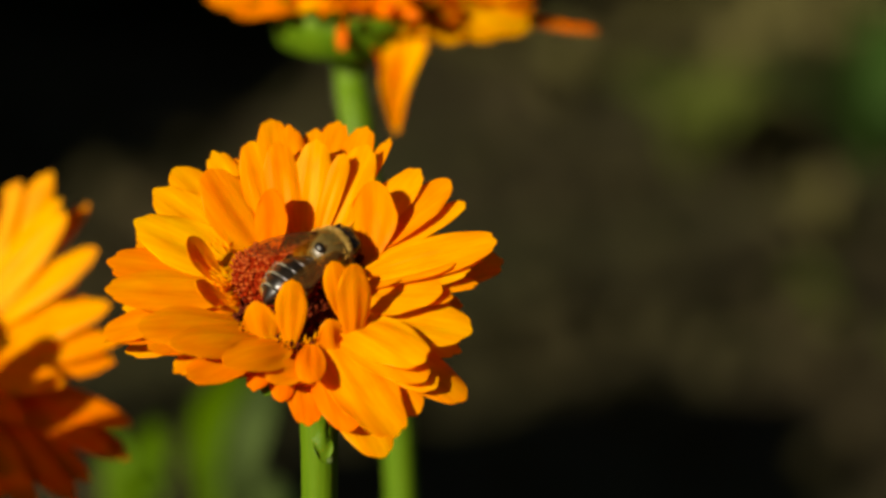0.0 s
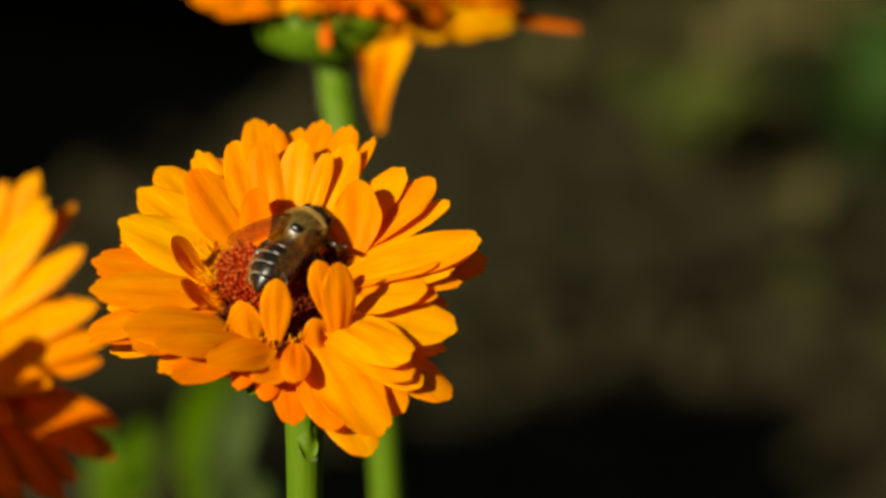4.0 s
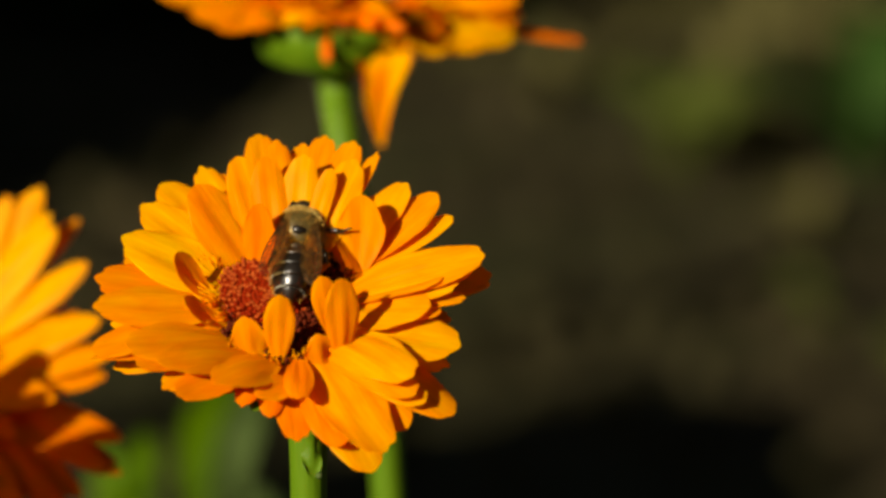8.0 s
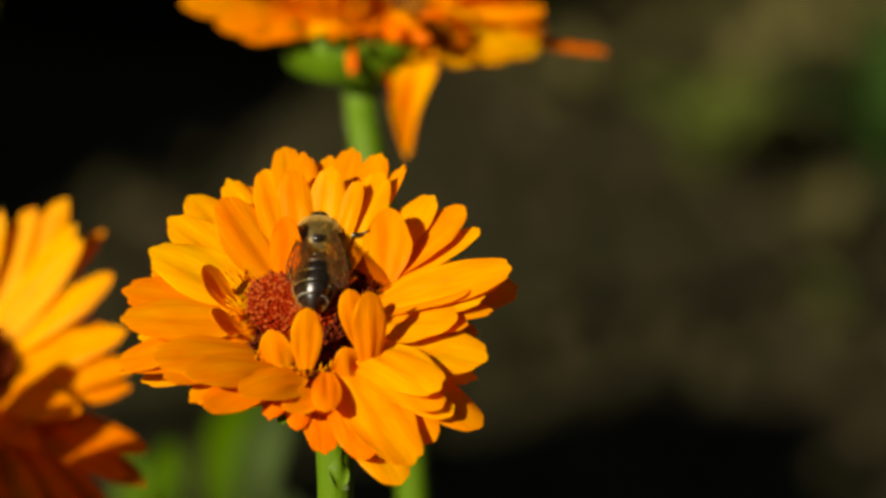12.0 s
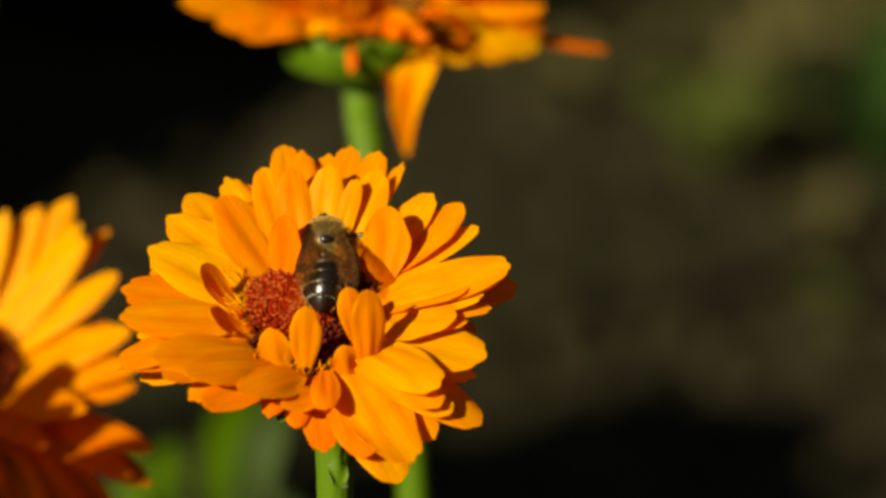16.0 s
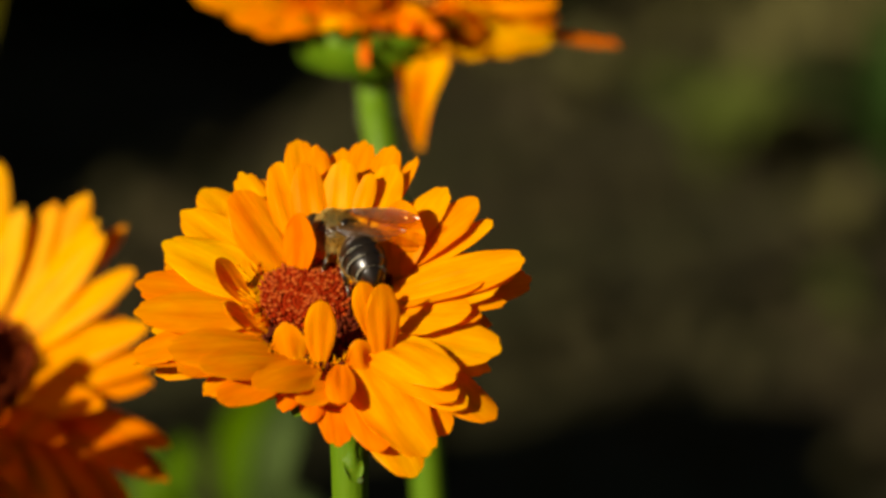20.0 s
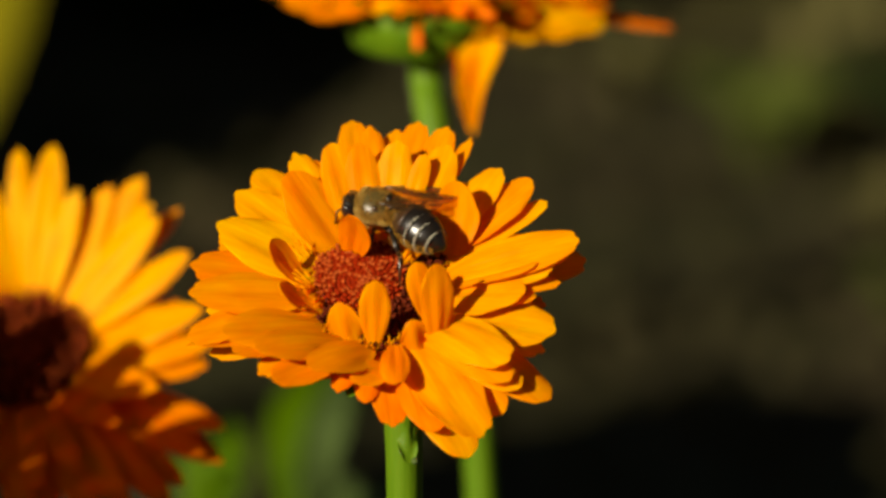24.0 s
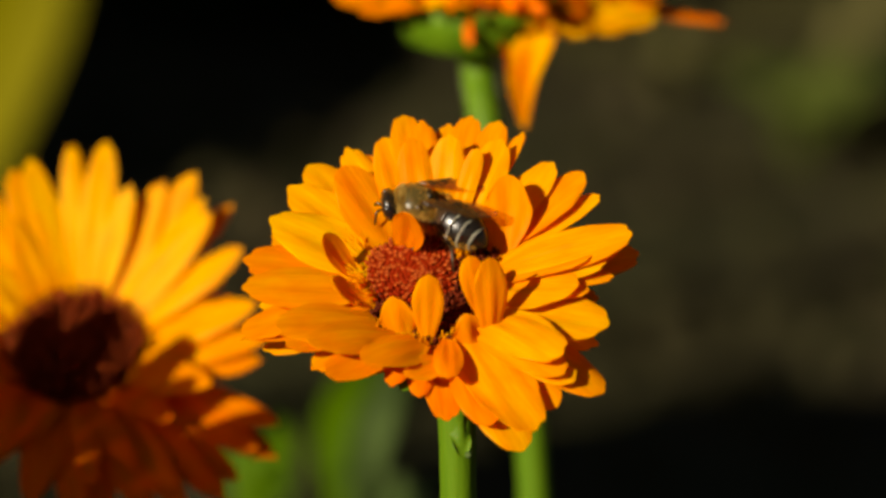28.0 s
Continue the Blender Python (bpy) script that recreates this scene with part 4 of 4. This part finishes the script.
def background():
    rnd = random.Random(5)
    # two shrubs out of view, added to throw shadows on the soil
    shrub((-1.2, 1.7, 0), (-1.085, 1.66, 0.47), (0.27, 0.96, 0.07), 32000, rnd, "unseen dark leafy shrub added to shade the far soil", -13)
    shrub((-0.70, 0.5, 0), (-0.622, 0.49, 0.468), (0.10, 0.13, 0.06), 5600, rnd, "small unseen leafy shrub added to shade the near soil")
    # added to fill the black area behind the tall marigold
    shrub((-0.09, 2.96, 0), (-0.09, 2.96, 0.10), (0.38, 0.33, 0.07), 14000, rnd, "low dark leafy shrub added to darken the far side of the bed")
    weed((0.287, 2.08, 0), 16, 0.10, WEED, rnd, "low green weed on bare soil")
    weed((0.308, 2.15, 0), 12, 0.08, WEED, rnd, "low green weed on bare soil")
    weed((0.437, 2.06, 0), 18, 0.16, WEED_GREEN, rnd, "tall tuft of bright green weed on bare soil")
    weed((0.33, 1.62, 0), 8, 0.05, WEED, rnd, "small dull green weed on bare soil")
    weed((0.37, 1.48, 0), 7, 0.045, WEED, rnd, "small dull green weed on bare soil")
    for x, y, tall in ((0.20, 2.35, 0.05), (0.34, 2.12, 0.05), (0.36, 2.4, 0.06), (0.46, 2.55, 0.05), (0.26, 2.5, 0.05), (0.14, 2.5, 0.04), (0.36, 1.86, 0.04), (0.33, 2.75, 0.06), (0.18, 2.8, 0.05), (0.42, 2.7, 0.06), (0.50, 2.4, 0.06), (0.10, 2.65, 0.05), (0.36, 2.17, 0.04), (0.375, 2.24, 0.04), (0.44, 2.85, 0.06), (0.52, 2.8, 0.06), (0.55, 2.62, 0.06), (0.38, 2.9, 0.05), (0.48, 2.68, 0.05), (0.30, 2.86, 0.05)):
        weed((x, y, 0), 12, tall * 1.5, WEED_DRY, rnd, "low dry weed on bare soil")
    tuft = tagged(new("yellow_leaf_plant"), "tall yellowing plant with broad upright leaves", "plant")
    tuft.location = (-0.28, 1.2, 0)
    leaf_on(tuft, [(0, 0, 0), (0.004, 0.01, 0.12), (0.036, 0.02, 0.205), (0.072, 0.03, 0.28), (0.10, 0.04, 0.36)], 0.056, LEAF_YELLOW)
    leaf_on(tuft, [(0, 0, 0), (-0.01, 0.02, 0.12), (-0.03, 0.03, 0.26)], 0.06, LEAF_YELLOW)


background()


# ---- what moves ----
BEE_WAY = [
    (0, 0.00342, 0.00000, 0.45485, 28.4, 31.7, -36.4),
    (1, 0.00272, 0.00022, 0.45502, 30.0, 27.7, -30.0),
    (2, 0.00223, -0.00005, 0.45524, 25.1, 25.0, -27.4),
    (3, 0.00257, 0.00071, 0.45621, 28.3, 25.1, -27.0),
    (5.5, 0.00186, 0.00242, 0.45730, 32.6, 24.7, -26.7),
    (6, 0.00189, 0.00281, 0.45756, 36.8, 25.6, -26.8),
    (7, 0.00213, 0.00229, 0.45716, 33.3, 27.2, -29.5),
    (7.5, 0.00185, 0.00269, 0.45742, 28.3, 12.7, -14.0),
    (8, 0.00188, 0.00371, 0.45811, 39.8, 8.8, -8.0),
    (8.5, 0.00191, 0.00354, 0.45799, 37.8, 8.3, -7.6),
    (9, 0.00192, 0.00380, 0.45818, 38.7, 10.9, -10.1),
    (10, 0.00141, 0.00335, 0.45787, 34.4, 9.9, -9.1),
    (11, 0.00201, 0.00353, 0.45800, 34.4, 11.8, -11.0),
    (12, 0.00089, 0.00411, 0.45841, 37.0, 2.0, -1.9),
    (12.5, 0.00076, 0.00434, 0.45852, 37.8, 3.8, -3.5),
    (14.5, 0.00164, 0.00381, 0.45798, 36.1, 7.8, -7.2),
    (15, 0.00147, 0.00438, 0.45834, 41.8, -0.6, 0.5),
    (16, 0.00196, 0.00419, 0.45813, 38.2, 1.4, -1.3),
    (16.5, 0.00185, 0.00423, 0.45843, 35.5, -10.8, 12.1),
    (17, 0.00149, 0.00414, 0.45864, 36.9, -13.8, 14.7),
    (17.5, 0.00190, 0.00396, 0.45842, 35.8, -14.5, 15.5),
    (18, 0.00245, 0.00376, 0.45821, 28.2, -12.3, 14.9),
    (19, 0.00176, 0.00377, 0.45818, 24.0, -17.5, 21.7),
    (19.5, 0.00160, 0.00408, 0.45849, 22.3, -20.4, 33.6),
    (20, 0.00171, 0.00433, 0.45867, 13.8, -24.3, 53.7),
    (20.5, 0.00111, 0.00404, 0.45861, 14.5, -24.8, 59.5),
    (21, 0.00051, 0.00384, 0.45860, 15.3, -24.2, 64.5),
    (21.5, 0.00144, 0.00365, 0.45862, 13.2, -18.3, 59.0),
    (23.5, 0.00004, 0.00386, 0.45889, 8.3, -16.3, 74.4),
    (24, 0.00014, 0.00415, 0.45915, 12.5, -19.1, 75.2),
    (24.5, 0.00051, 0.00361, 0.45884, 14.7, -21.4, 76.2),
    (25, -0.00006, 0.00375, 0.45898, 14.2, -24.1, 83.5),
    (25.5, -0.00017, 0.00366, 0.45884, 14.6, -24.4, 83.6),
    (26, -0.00011, 0.00396, 0.45898, 16.1, -23.6, 81.4),
    (26.5, -0.00092, 0.00397, 0.45890, 15.5, -24.7, 85.8),
    (27, -0.00099, 0.00374, 0.45871, 12.8, -25.2, 90.4),
    (27.5, -0.00104, 0.00393, 0.45880, 11.7, -24.8, 89.8),
    (28, -0.00147, 0.00412, 0.45891, 10.7, -26.1, 92.9),
]
BEND = [
    (0, 3), (1, 0), (2, 2), (3, 5), (5.5, 10), (6, 11), (7, 12), (7.5, 10), (8, 5), (8.5, 4), (9, 3), (10, 2), (11, 0), (12, -2), (12.5, -2), (14.5, -2), (15, -2), (16, -2), (16.5, -12), (17, -15), (17.5, -18), (18, -20), (19, -22), (19.5, -28), (20, -38), (20.5, -33), (21, -29), (21.5, -29), (23.5, -25), (24, -28), (24.5, -31), (25, -37), (25.5, -36), (26, -30), (26.5, -31), (27, -34), (27.5, -36), (28, -39),
]
SWAY = [
    (0, -0.14), (0.5, -0.20), (1, -0.25), (1.5, -0.21), (2, -0.14), (2.5, -0.11), (3, -0.11), (3.5, -0.10), (5.5, -0.13), (6, -0.09), (6.5, -0.11), (7, -0.12), (7.5, -0.10), (8, -0.10), (8.5, -0.12), (9, -0.18), (9.5, -0.20), (10, -0.17), (10.5, -0.11), (11, -0.08), (11.5, -0.09), (12, -0.12), (12.5, -0.10), (14.5, -0.05), (15, -0.09), (15.5, -0.07), (16, -0.01), (16.5, -0.00), (17, -0.06), (17.5, -0.08), (18, -0.07), (18.5, -0.08), (19, -0.05), (19.5, -0.02), (20, 0.04), (20.5, 0.05), (21, -0.00), (21.5, -0.04), (23.5, 0.02), (24, 0.06), (24.5, 0.09), (25, 0.06), (25.5, 0.02), (26, -0.00), (26.5, 0.00), (27, 0.05), (27.5, 0.04), (28, 0.09),
]
TALL_SWAY = [
    (0, 0.033), (0.5, 0.032), (1, -0.029), (1.5, -0.008), (2, 0.048), (2.5, 0.022), (3, 0.001), (3.5, 0.021), (5.5, 0.015), (6, 0.013), (6.5, 0.035), (7, 0.022), (7.5, 0.008), (8, -0.015), (8.5, -0.000), (9, 0.004), (9.5, -0.008), (10, -0.033), (10.5, -0.036), (11, 0.007), (11.5, -0.003), (12, -0.020), (12.5, -0.011), (14.5, -0.007), (15, -0.011), (15.5, 0.024), (16, 0.001), (16.5, -0.018), (17, -0.036), (17.5, -0.013), (18, -0.034), (18.5, -0.024), (19, 0.029), (19.5, 0.031), (20, -0.004), (20.5, -0.036), (21, -0.034), (21.5, -0.006), (23.5, -0.003), (24, 0.004), (24.5, 0.001), (25, -0.017), (25.5, 0.005), (26, -0.022), (26.5, -0.025), (27, 0.044), (27.5, 0.023), (28, 0.030),
]


def motions():
    walk(BEE, [(t, pose(*row)) for t, *row in BEE_WAY])
    walk(ABDOMEN, [(t, pose(0, -1.4 * MM, -0.1 * MM, 0, 0, turn)) for t, turn in BEND])
    # the wings open by so many degrees: left, right
    spread = [(0, 18, 8), (3, 18, 8), (6, 13, 10), (8, 5, 10), (12, 6, 10), (16, 6, 11), (17, 0, 18), (19, -14, 20), (20, -20, 16), (21.5, -26, 10), (24, -24, 8), (25.5, -14, 7), (26.5, 4, 6), (28, 8, 6)]
    for side, pairs in WINGS.items():
        for k, (wing, root, lift) in enumerate(pairs):
            walk(wing, [(t, Matrix.Translation(root) @ pose(0, 0, 0, -lift, 0, side * ((left, right)[side > 0] + 3 * k))) for t, left, right in spread])
    # the hind leg, tucked in at first, then hanging out over the disc
    swing = [(0, -45, 15), (16, -45, 15), (18, -30, 8), (21, -20, 0), (24, -12, 0), (26, 0, 0), (28, 0, 0)]
    walk(HIND_LEG, [(t, Matrix.Translation(Vector((-1.0, -0.9, -1.2)) * MM) @ pose(0, 0, 0, 0, fold, turn)) for t, fold, turn in swing])
    # the petal that gives way under the bee
    lean = [(0, 78, 64), (18.5, 78, 64), (20, 72, 70), (21.5, 53, 80), (23.5, 330, 82), (24.5, 310, 79), (28, 310, 78)]
    walk(BENT_PETAL, [(t, petal_pose(126, 0.0057, 0.0005, toward, rise, 0, 58)) for t, toward, rise in lean])
    foot = LEFT.location.copy()
    walk(TALL, [(t, pose(*TALL.location, 0, turn, 0)) for t, turn in TALL_SWAY])
    walk(LEFT, [(t, pose(foot.x, foot.y, foot.z, 0, turn, 0)) for t, turn in SWAY])


motions()
